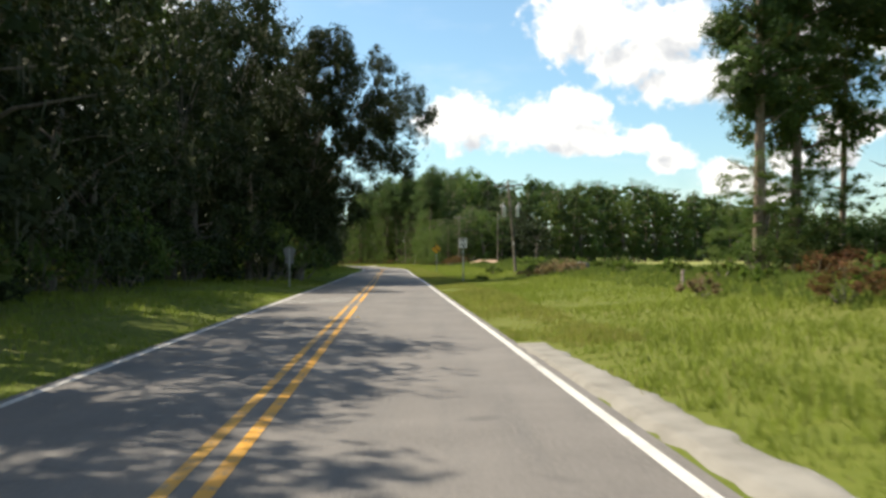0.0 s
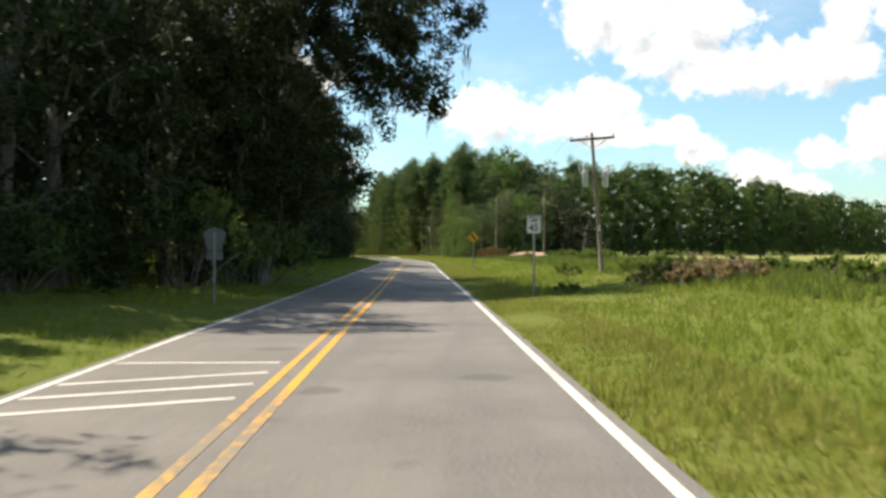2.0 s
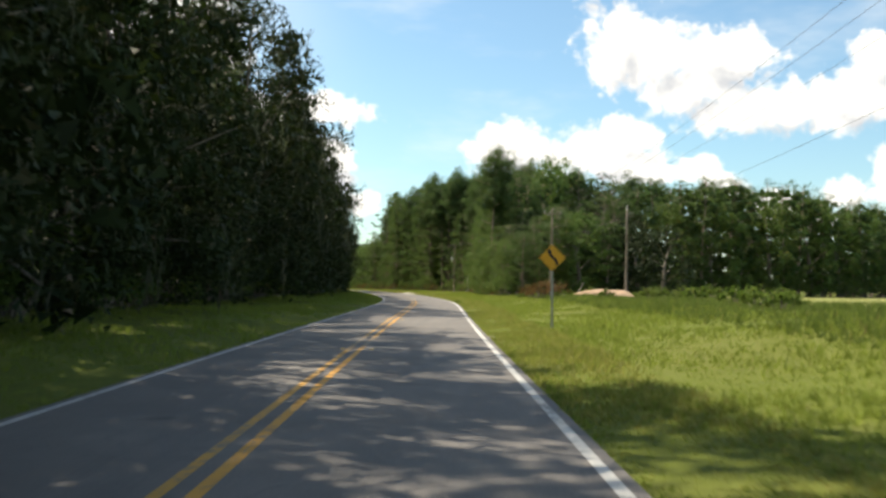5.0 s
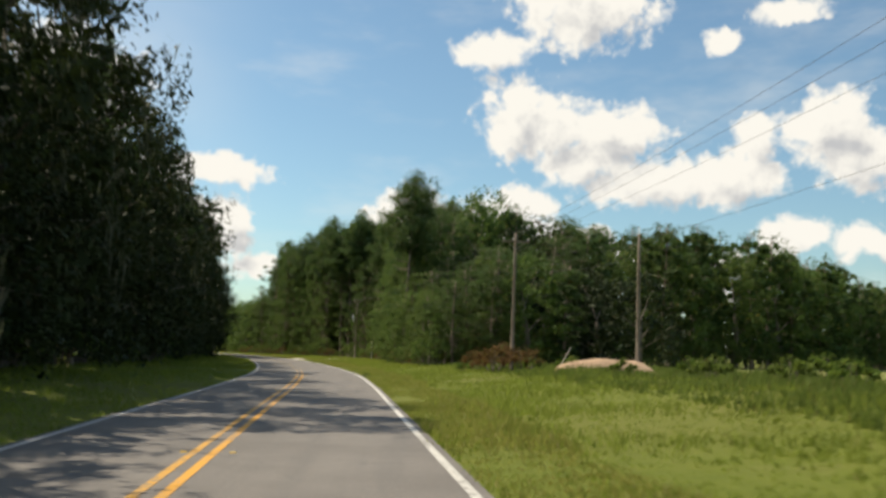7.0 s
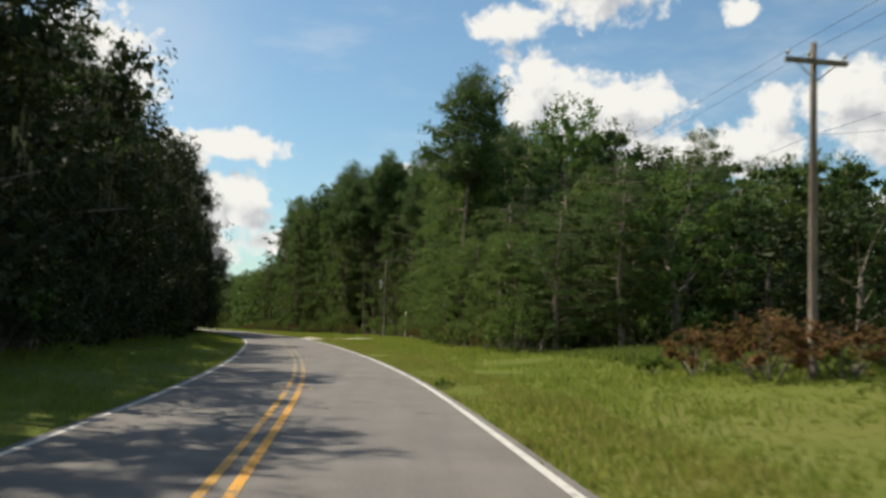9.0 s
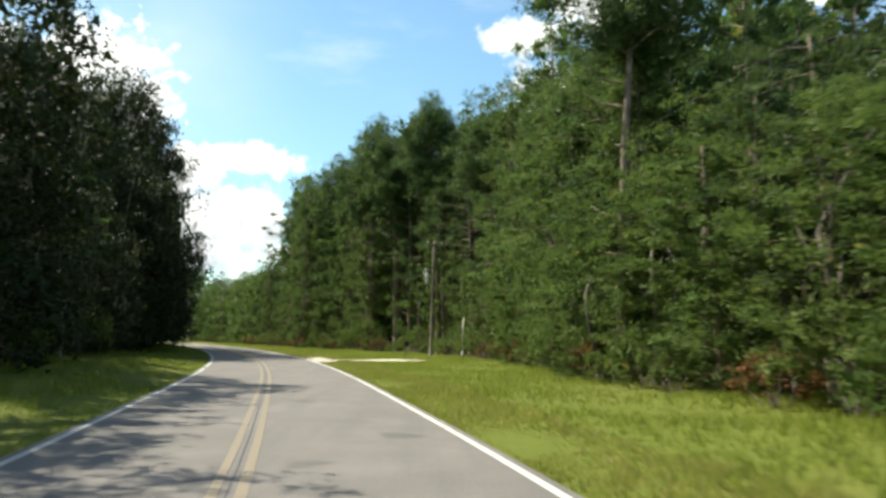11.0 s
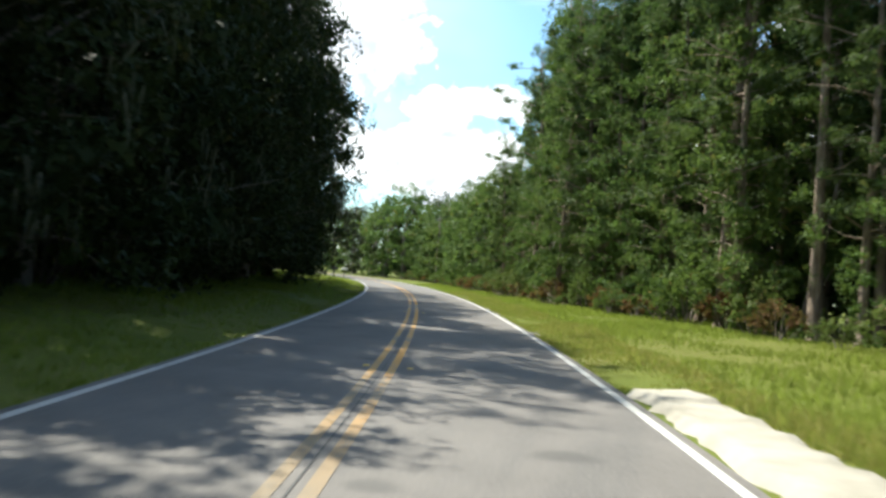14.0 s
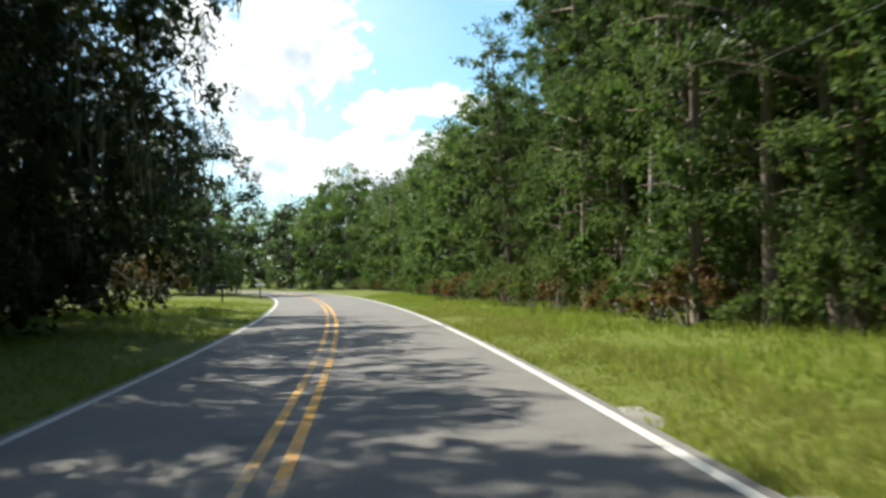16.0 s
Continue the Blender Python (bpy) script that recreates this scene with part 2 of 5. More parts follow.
def plain_nodes(colour, rough=0.6, metal=0.0, vary=0.25, scale=3.0, spec=0.4):
    def build(n):
        p = n.add("ShaderNodeTexCoord").outputs["Object"]
        a = n.noise(p, scale, 5.0, 0.65).outputs["Fac"]
        b = n.noise(p, scale * 9, 3.0, 0.6).outputs["Fac"]
        dim = tuple(v * (1 - vary) for v in colour)
        c = n.mix(n.range(a, 0.35, 0.7), dim, colour)
        c = n.mix(n.range(b, 0.55, 0.8, 0.0, 0.35), c, dim)
        return surface(n, c, rough, metal, bump=b, strength=0.15, distance=0.005, spec=spec)
    return build


def sand_nodes(light, dark):
    def build(n):
        p = place(n)
        a = n.noise(p, 1.2, 6.0, 0.65).outputs["Fac"]
        b = n.noise(p, 30.0, 4.0, 0.7).outputs["Fac"]
        c = n.ramp(a, [(0.3, dark), (0.6, light)])
        c = n.mix(n.range(b, 0.5, 0.75, 0.0, 0.4), c, dark)
        return surface(n, c, 0.95, bump=n.math("ADD", a, b), strength=0.5, distance=0.03, spec=0.1)
    return build


ASPHALT = material("asphalt", asphalt_nodes)
WHITE_PAINT = material("white_paint", paint_nodes((0.52, 0.51, 0.475), (0.24, 0.228, 0.21), 0.70))
WORN_WHITE = material("worn_white_paint", paint_nodes((0.56, 0.55, 0.52), (0.22, 0.21, 0.20), 0.68))
YELLOW_PAINT = material("yellow_paint", paint_nodes((0.60, 0.295, 0.030), (0.20, 0.165, 0.115), 0.66, 0.33))
FADED_YELLOW = material("faded_yellow_paint", paint_nodes((0.52, 0.275, 0.042), (0.20, 0.165, 0.115), 0.65, 0.46))
GROUND = material("grass_ground", ground_nodes)
GRASS = material("grass_blades", leaf_nodes((0.138, 0.190, 0.022), (0.258, 0.318, 0.046), (0.37, 0.33, 0.13), 0.48, 0.6))
WEED = material("weeds", leaf_nodes((0.055, 0.105, 0.018), (0.140, 0.200, 0.036), (0.20, 0.16, 0.07), 0.38, 0.6))
# darker than live oak leaves are: the left wood's shade is in this colour
SHADED_OAK_LEAF = material("oak_leaves", leaf_nodes((0.010, 0.020, 0.008), (0.031, 0.048, 0.015), (0.065, 0.060, 0.026), 0.07, 0.55))
PINE_LEAF = material("pine_needles", leaf_nodes((0.026, 0.062, 0.026), (0.086, 0.156, 0.046), (0.15, 0.125, 0.05), 0.30, 0.5))
EDGE_LEAF = material("edge_leaves", leaf_nodes((0.040, 0.086, 0.025), (0.118, 0.190, 0.050), (0.19, 0.17, 0.05), 0.36, 0.55))
SHRUB_LEAF = material("shrub_leaves", leaf_nodes((0.042, 0.082, 0.022), (0.118, 0.176, 0.044), (0.22, 0.16, 0.07), 0.34, 0.6))
RED_LEAF = material("dead_leaves", leaf_nodes((0.090, 0.040, 0.022), (0.220, 0.090, 0.045), (0.12, 0.12, 0.05), 0.30, 0.7))
MOSS = material("grey_moss", leaf_nodes((0.065, 0.066, 0.052), (0.125, 0.125, 0.100), (0.12, 0.11, 0.08), 0.30, 0.8))
PINE_BARK = material("pine_bark", bark_nodes((0.085, 0.060, 0.045), (0.36, 0.29, 0.23)))
PALE_GRASS = material("pale_grass", leaf_nodes((0.20, 0.205, 0.036), (0.37, 0.35, 0.085), (0.44, 0.37, 0.18), 0.40, 0.6))
OAK_BARK = material("oak_bark", bark_nodes((0.060, 0.050, 0.040), (0.20, 0.175, 0.145)))
POLE_WOOD = material("pole_wood", bark_nodes((0.13, 0.105, 0.080), (0.26, 0.22, 0.18)))
DEAD_WOOD = material("dead_wood", bark_nodes((0.24, 0.22, 0.19), (0.46, 0.43, 0.38)))
STEEL = material("galvanised_steel", plain_nodes((0.42, 0.43, 0.43), 0.45, 0.7))
SIGN_BACK = material("sign_back", plain_nodes((0.20, 0.205, 0.205), 0.5, 0.3))
SIGN_WHITE = material("sign_white", plain_nodes((0.74, 0.74, 0.72), 0.45, 0.0, 0.08))
SIGN_BLACK = material("sign_black", plain_nodes((0.012, 0.012, 0.013), 0.5, 0.0, 0.2))
SIGN_YELLOW = material("sign_yellow", plain_nodes((0.72, 0.36, 0.02), 0.45, 0.0, 0.12))
TIN_GREY = material("transformer_grey", plain_nodes((0.62, 0.64, 0.64), 0.5, 0.0))
PORCELAIN = material("porcelain", plain_nodes((0.55, 0.55, 0.52), 0.25, 0.0, 0.15))
WIRE = material("wire", plain_nodes((0.10, 0.10, 0.10), 0.5, 0.5))
WHITE_PIPE = material("white_pipe", plain_nodes((0.80, 0.79, 0.74), 0.5, 0.0, 0.15))
BOX_BLACK = material("mailbox_black", plain_nodes((0.03, 0.03, 0.032), 0.4, 0.2))
SAND = material("white_sand", sand_nodes((0.62, 0.57, 0.46), (0.44, 0.39, 0.30)))
CONCRETE = material("pale_apron", sand_nodes((0.27, 0.258, 0.23), (0.17, 0.16, 0.14)))
APRON = material("apron_sand", sand_nodes((0.42, 0.39, 0.33), (0.28, 0.26, 0.21)))
CLAY = material("clay_bank", sand_nodes((0.48, 0.34, 0.23), (0.30, 0.21, 0.14)))
AMBER = material("amber_marker", plain_nodes((0.62, 0.40, 0.06), 0.3))


# ---------------------------------------------------------------- helpers
def mesh_from(name, verts, faces, mats, face_mats=None, smooth=False):
    me = bpy.data.meshes.new(name)
    me.from_pydata([tuple(v) for v in verts], [], [tuple(f) for f in faces])
    for m in mats if isinstance(mats, (list, tuple)) else [mats]:
        me.materials.append(m)
    if face_mats is not None:
        me.polygons.foreach_set("material_index", face_mats)
    if smooth:
        me.polygons.foreach_set("use_smooth", [True] * len(me.polygons))
    me.update()
    return me


def fast_mesh(name, verts, faces, mat):
    """A mesh from arrays of places and of triangles or quads."""
    me = bpy.data.meshes.new(name)
    k = faces.shape[1]
    me.vertices.add(len(verts))
    me.vertices.foreach_set("co", np.ascontiguousarray(verts, dtype=np.float32).ravel())
    me.loops.add(faces.size)
    me.loops.foreach_set("vertex_index", np.ascontiguousarray(faces, dtype=np.int32).ravel())
    me.polygons.add(len(faces))
    me.polygons.foreach_set("loop_start", np.arange(0, faces.size, k, dtype=np.int32))
    me.materials.append(mat)
    me.update(calc_edges=True)
    return me


def child(ob, parent):
    ob.parent = parent
    return ob


def part(name, bm, mat, parent, label=""):
    me = bpy.data.meshes.new(name)
    bm.to_mesh(me)
    bm.free()
    me.materials.append(mat)
    ob = child(new(name, me), parent)
    return tagged(ob, label) if label else ob


def box_bm(size, at=(0, 0, 0), bevel=0.0, turn=None):
    bm = bmesh.new()
    m = Matrix.Translation(at) @ (turn if turn else Matrix()) @ Matrix.Diagonal((*size, 1))
    bmesh.ops.create_cube(bm, size=1.0, matrix=m)
    if bevel:
        bmesh.ops.bevel(bm, geom=bm.edges[:], offset=bevel, segments=2, affect="EDGES")
    return bm


def tube(path, radii, sides=8, bm=None):
    """A tube along a path of points, closed at its ends."""
    bm = bm or bmesh.new()
    rings = []
    for i, p in enumerate(path):
        p = Vector(p)
        a = Vector(path[max(i - 1, 0)])
        b = Vector(path[min(i + 1, len(path) - 1)])
        way = (b - a).normalized()
        side = way.cross(Vector((0.31, 0.95, 0.1))).normalized()
        if side.length < 0.1:
            side = way.cross(Vector((1, 0, 0))).normalized()
        up = side.cross(way)
        rings.append([bm.verts.new(p + radii[i] * (math.cos(2 * math.pi * k / sides) * side + math.sin(2 * math.pi * k / sides) * up))
                      for k in range(sides)])
    for r0, r1 in zip(rings, rings[1:]):
        for k in range(sides):
            bm.faces.new((r0[k], r0[(k + 1) % sides], r1[(k + 1) % sides], r1[k])).smooth = True
    bm.faces.new(rings[0])
    bm.faces.new(rings[-1])
    return bm


def smoothstep(a, b, v):
    u = np.clip((v - a) / (b - a), 0, 1)
    return u * u * (3 - 2 * u)


# ---------------------------------------------------------------- the road's line
ROAD_NODES = [(5.26, -128.0), (2.80, -78.1), (0.40, -31.2), (-1.20, 0.0), (-1.98, 15.6), (-2.79, 31.2), (-3.59, 46.8), (-4.39, 62.4), (-5.31, 78.1), (-6.18, 93.7), (-6.97, 109.3), (-7.76, 124.9), (-8.83, 140.5), (-10.54, 156.2), (-12.74, 172.0), (-15.19, 187.9), (-18.07, 203.8), (-21.55, 219.9), (-25.54, 236.2), (-29.95, 252.6), (-34.94, 269.2), (-40.57, 286.0), (-46.90, 303.0), (-54.39, 320.5), (-63.56, 338.4), (-74.93, 356.4), (-88.91, 373.8), (-106.30, 389.9), (-129.77, 408.5)]


def spline(nodes, step):
    pts = [Vector((*p, 0)) for p in nodes]
    out = []
    for i in range(1, len(pts) - 2):
        a, b, c, d = pts[i - 1:i + 3]
        count = max(2, int((c - b).length / step))
        for k in range(count):
            t = k / count
            out.append(0.5 * ((2 * b) + (c - a) * t + (2 * a - 5 * b + 4 * c - d) * t * t + (3 * b - a - 3 * c + d) * t ** 3))
    return np.array([(p.x, p.y) for p in out])


LINE = spline(ROAD_NODES, 1.0)
TANGENT = np.gradient(LINE, axis=0)
TANGENT /= np.linalg.norm(TANGENT, axis=1)[:, None]
NORMAL = np.stack([TANGENT[:, 1], -TANGENT[:, 0]], 1)        # to the right
LEFT_EDGE, RIGHT_EDGE = -2.76, 3.14


def road_offset(x, y):
    """Metres to the right of the centre line, and the index along it."""
    x, y = np.atleast_1d(np.asarray(x, float)), np.atleast_1d(np.asarray(y, float))
    off, idx = np.empty(len(x)), np.empty(len(x), int)
    for s in range(0, len(x), 4000):
        q = np.stack([x[s:s + 4000], y[s:s + 4000]], 1)
        d = ((q[:, None, :] - LINE[None]) ** 2).sum(2)
        i = d.argmin(1)
        rel = q - LINE[i]
        side = np.sign((rel * NORMAL[i]).sum(1))
        off[s:s + 4000], idx[s:s + 4000] = side * np.sqrt(d[np.arange(len(i)), i]), i
    return off, idx


def at_road(y_line, off):
    """The place off metres right of the centre line where that passes y_line."""
    i = int(np.abs(LINE[:, 1] - y_line).argmin())
    return LINE[i] + NORMAL[i] * off


def ground_z(x, y):
    x, y = np.atleast_1d(np.asarray(x, float)), np.atleast_1d(np.asarray(y, float))
    off, _ = road_offset(x, y)
    right = off - RIGHT_EDGE
    left = -off + LEFT_EDGE
    field = 0.12 * smoothstep(0.4, 2.0, right) + 0.62 * smoothstep(2.0, 10.0, right) * (1 - 0.75 * smoothstep(144.0, 169.0, y))
    wood = 0.25 * smoothstep(0.5, 3.0, left) + 0.20 * smoothstep(3.0, 8.0, left)
    z = np.where(off > 0, field, wood)
    bumps = 0.05 * np.sin(x * 0.9 + 1.3 * np.sin(y * 0.31)) * np.sin(y * 0.73 + x * 0.21)
    z = z + bumps * smoothstep(1.0, 4.0, np.maximum(right, left))
    under = np.maximum(right, left) < 0.10
    return np.where(under, -0.09, z - 0.03)


def gz(x, y):
    return float(ground_z(x, y)[0])


def ribbon(name, off_a, off_b, z, mat, i0=0, i1=None, thick=0.0):
    """A strip along the road, from off_a to off_b right of its centre."""
    i1 = i1 or len(LINE)
    a = LINE[i0:i1] + NORMAL[i0:i1] * off_a
    b = LINE[i0:i1] + NORMAL[i0:i1] * off_b
    k = i1 - i0
    if thick:
        v = [(*p, z) for p in a] + [(*p, z) for p in b] + [(*p, z - thick) for p in a] + [(*p, z - thick) for p in b]
    else:
        v = [(*p, z) for p in a] + [(*p, z) for p in b]
    f = []
    for j in range(k - 1):
        f.append((j, k + j, k + j + 1, j + 1))
        if thick:
            f.append((j + 1, 2 * k + j + 1, 2 * k + j, j))
            f.append((k + j, 3 * k + j, 3 * k + j + 1, k + j + 1))
    return new(name, mesh_from(name, v, f, mat))


# ---------------------------------------------------------------- ground and road
def axis(lo, hi, step, reach):
    core = list(np.arange(lo, hi + 0.01, step))
    grow, s = [], step
    v = hi
    while v < reach:
        s *= 1.35
        v += s
        grow.append(v)
    back, s, v = [], step, lo
    while v > -reach:
        s *= 1.35
        v -= s
        back.append(v)
    return np.array(back[::-1] + core + grow)


gx, gy = axis(-75, 45, 1.0, 2500), axis(-30, 330, 1.0, 2500)
mx, my = np.meshgrid(gx, gy)
mz = ground_z(mx.ravel(), my.ravel())
cols, rows_n = len(gx), len(gy)
quads = np.array([(r * cols + c, r * cols + c + 1, (r + 1) * cols + c + 1, (r + 1) * cols + c) for r in range(rows_n - 1) for c in range(cols - 1)])
ground = new("ground", fast_mesh("ground", np.stack([mx.ravel(), my.ravel(), mz], 1), quads, GROUND))
tagged(ground, "grassy verge and open field beside a country road", "ground", kind="structure")
road = ribbon("road", LEFT_EDGE - 0.17, RIGHT_EDGE + 0.18, 0.0, ASPHALT, thick=0.25)
tagged(road, "worn grey asphalt two-lane country road", "road", kind="structure")
for name, a, b, mat, lab in (("edge_line", LEFT_EDGE - 0.05, LEFT_EDGE + 0.06, WHITE_PAINT, "worn white edge line on the asphalt"),
                             ("edge_line", RIGHT_EDGE - 0.06, RIGHT_EDGE + 0.06, WHITE_PAINT, "white edge line on the asphalt"),
                             ("centre_line", -0.28, -0.17, FADED_YELLOW, "worn yellow line of the double centre line"),
                             ("centre_line", -0.01, 0.11, YELLOW_PAINT, "yellow line of the double centre line")):
    tagged(ribbon(name, a, b, 0.005, mat), lab, "road marking", kind="structure")


# ---------------------------------------------------------------- leaves and trees
rng = np.random.default_rng(7)


def unit(v):
    return v / (np.linalg.norm(v, axis=-1, keepdims=True) + 1e-9)


def leaf_cards(centres, size, aspect, outward, spread, r, simple=False, skin=None):
    """Diamond leaves at the places given (simple: single triangles); outward: the way each tends to point."""
    k = len(centres)
    way = unit(outward * (1 - spread) + spread * 1.4 * r.normal(size=(k, 3)))
    side = unit(np.cross(way, r.normal(size=(k, 3)) if skin is None else skin + 0.5 * r.normal(size=(k, 3))))
    s = size * r.uniform(0.6, 1.35, (k, 1))
    nrm = np.cross(way, side)
    if simple:
        v = np.stack([centres - way * s * 0.5 + side * s * aspect * 0.5, centres + way * s * 0.5, centres - way * s * 0.5 - side * s * aspect * 0.5], 1)
        return v.reshape(-1, 3), 3 * np.arange(k)[:, None] + [0, 1, 2]
    v = np.stack([centres - way * s * 0.5, centres + side * s * aspect * 0.5 + nrm * s * 0.08,
                  centres + way * s * 0.5, centres - side * s * aspect * 0.5 + nrm * s * 0.08], 1)
    q = 4 * np.arange(k)[:, None]
    return v.reshape(-1, 3), np.concatenate([q + [0, 1, 2], q + [0, 2, 3]])


def crown_mesh(name, clumps, per_clump, size, mat, seed, aspect=0.55, flat=0.75, spread=0.6, core=0.62, simple=False, inner=2.0, puffs=7, lay=0.6):
    """Leaves in clumps (rows of x, y, z, radius), each made of smaller puffs round a denser middle.

    lay: how far the leaves lie along the skin of their puff."""
    r = np.random.default_rng(seed)
    vs, fs, base = [], [], 0
    squash = np.array([1, 1, flat])
    mid = np.mean(np.array(clumps)[:, :2], axis=0)
    reach = max(math.hypot(c[0] - mid[0], c[1] - mid[1]) for c in clumps)
    top = max(c[2] for c in clumps)
    for x, y, z, rad in clumps:
        k = max(12, int(per_clump * rad * rad))
        at = np.array([x, y, z])
        heart = unit(r.normal(size=(puffs, 3)) + [0, 0, 0.25]) * rad * r.uniform(0.45, 0.85, (puffs, 1)) * squash
        girth = rad * r.uniform(0.28, 0.52, puffs)
        which = r.integers(0, puffs, k)
        d = unit(r.normal(size=(k, 3)))
        c = at + heart[which] + d * (girth[which][:, None] * r.uniform(0.45, 1.1, (k, 1)))
        along_skin = unit(np.cross(d, r.normal(size=(k, 3))))
        way = unit(d * (1 - lay) + along_skin * lay)
        v, f = leaf_cards(c, size, aspect, way, spread * 0.55, r, simple, d if lay else None)
        vs.append(v)
        fs.append(f + base)
        base += len(v)
        if core and math.hypot(x - mid[0], y - mid[1]) < inner * reach and z < 0.93 * top:
            k = 18
            d = unit(r.normal(size=(k, 3)))
            c = d * (rad * core * r.uniform(0.2, 1.0, (k, 1))) * squash + at
            v, f = leaf_cards(c, size * 2.3, max(aspect, 0.5), d, 0.9, r, True)
            vs.append(v)
            fs.append(f + base)
            base += len(v)
    return fast_mesh(name, np.concatenate(vs), np.concatenate(fs), mat)


def tree_root(name, label, category="tree"):
    return tagged(new(name), label, category)


def bent(r, start, way, length, steps, droop=0.0, wander=0.15):
    pts, p, d = [Vector(start)], Vector(start), Vector(way).normalized()
    for _ in range(steps):
        d = (d + Vector((r.uniform(-wander, wander), r.uniform(-wander, wander), r.uniform(-wander, wander) - droop))).normalized()
        p = p + d * (length / steps)
        pts.append(p.copy())
    return pts


def broad_tree(name, label, height, radius, seed, leaf, mat, bark, per_clump=90, low=0.08, clump=(0.9, 1.7), count=60, moss=0, lean=(0, 0), core=0.62, shape=0.7, boughs=(), simple=False, inner=2.0, limbs=6, slim=1.0):
    """A broad-leaved tree with a bent trunk, limbs and a crown that comes low."""
    r = random.Random(seed)
    root = tree_root(name, label)
    trunk_top = height * 0.55
    bm = bmesh.new()
    path = bent(r, (0, 0, -0.3), (lean[0] * 0.25, lean[1] * 0.25, 1), trunk_top, 5, 0, 0.10)
    girth = (0.018 * height + 0.05) * slim
    tube(path, [girth * (1.25 - 0.75 * i / 5) for i in range(6)], 8, bm)
    clumps = []
    for i in range(count):
        u = (i + 0.5) / count
        a = 2.399963 * i + r.uniform(-0.5, 0.5)
        z = height * (low + (0.97 - low) * u) + r.uniform(-0.6, 0.6)
        prof = math.sin(math.pi * min(0.97, 0.22 + 0.74 * u)) ** shape
        d = radius * prof * r.uniform(0.35, 1.0) ** 0.7
        clumps.append((d * math.cos(a) + lean[0] * u * 3, d * math.sin(a) + lean[1] * u * 3, z, r.uniform(*clump)))
    for bx, by, bz, sx, sy, sz, number in boughs:
        for _ in range(number):
            d = Vector((r.gauss(0, 1), r.gauss(0, 1), r.gauss(0, 1))).normalized() * r.random() ** 0.4
            clumps.append((bx + sx * d.x, by + sy * d.y, bz + sz * d.z, r.uniform(clump[0] * 0.8, clump[1] * 0.85)))
    for c in clumps[::limbs]:
        j = min(5, max(1, int(5 * min(1.0, c[2] / height * 1.3))))
        s = path[j]
        mid = (s + Vector(c[:3])) / 2 + Vector((0, 0, 0.5))
        tube([s, mid, Vector(c[:3])], [girth * 0.30, girth * 0.17, girth * 0.05], 5, bm)
    part("trunk", bm, bark, root)
    child(new("crown", crown_mesh("crown", clumps, per_clump, leaf, mat, seed, core=core, simple=simple, inner=inner)), root)
    if moss:
        rr = np.random.default_rng(seed + 99)
        pick = rr.choice(len(clumps), moss)
        c = np.array([clumps[i][:3] for i in pick]) + rr.normal(size=(moss, 3)) * 0.5
        k = 16
        cc = np.repeat(c, k, axis=0) + rr.normal(size=(moss * k, 3)) * np.array([0.12, 0.12, 0.5])
        v, f = leaf_cards(cc, 0.6, 0.10, np.tile([[0, 0, -1.0]], (moss * k, 1)), 0.12, rr, True)
        tagged(child(new("moss", fast_mesh("moss", v, f, MOSS)), root), "hanging grey moss", kind="stuff")
    return root


def pine_tree(name, label, height, radius, seed, bare=0.42, limbs=30, per_clump=120, leaf=0.42, clump=(0.55, 0.85), dead=0, fill=3, core=0.5, mat=None, flat=0.7, aspect=0.24, slim=1.0, puffs=6):
    """A tall pine: bare straight trunk below, limbs with puffs of needles above."""
    r = random.Random(seed)
    root = tree_root(name, label)
    bm = bmesh.new()
    girth = (0.012 * height + 0.03) * slim
    path = bent(r, (0, 0, -0.3), (0, 0, 1), height * 0.98, 7, 0, 0.035)
    tube(path, [girth * (1.15 - 0.95 * i / 7) for i in range(8)], 8, bm)
    clumps = []
    for i in range(limbs):
        u = (i + r.random()) / limbs
        z = height * (bare + (0.97 - bare) * u)
        j = min(6, int(z / (height * 0.98) * 7))
        s = path[j].lerp(path[j + 1], z / (height * 0.98) * 7 - j)
        a = 2.399963 * i + r.uniform(-0.5, 0.5)
        reach = radius * (0.30 + 0.70 * math.sin(math.pi * min(1, 0.22 + 0.70 * u))) * r.uniform(0.5, 1.05)
        end = s + Vector((reach * math.cos(a), reach * math.sin(a), reach * r.uniform(-0.08, 0.40)))
        tube([s, s.lerp(end, 0.55) + Vector((0, 0, 0.12)), end], [girth * 0.28, girth * 0.17, 0.015], 4, bm)
        for k in range(fill):
            q = s.lerp(end, r.uniform(0.3, 1.05) if k else 1.0)
            clumps.append((q.x + r.gauss(0, 0.3), q.y + r.gauss(0, 0.3), q.z + r.gauss(0.1, 0.25), r.uniform(*clump)))
    clumps.append((path[-1].x, path[-1].y, path[-1].z, clump[0]))
    for k in range(dead):
        z = height * r.uniform(0.2, bare)
        a = r.uniform(0, 6.28)
        s = Vector((path[1].x, path[1].y, z))
        tube([s, s + Vector((0.7 * math.cos(a), 0.7 * math.sin(a), 0.1)), s + Vector((1.3 * math.cos(a), 1.3 * math.sin(a), 0.45))],
             [0.05, 0.035, 0.012], 4, bm)
    part("trunk", bm, PINE_BARK, root)
    child(new("crown", crown_mesh("crown", clumps, per_clump, leaf, mat or PINE_LEAF, seed, aspect=aspect, flat=flat, spread=0.5, core=core, simple=True, puffs=puffs)), root)
    return root


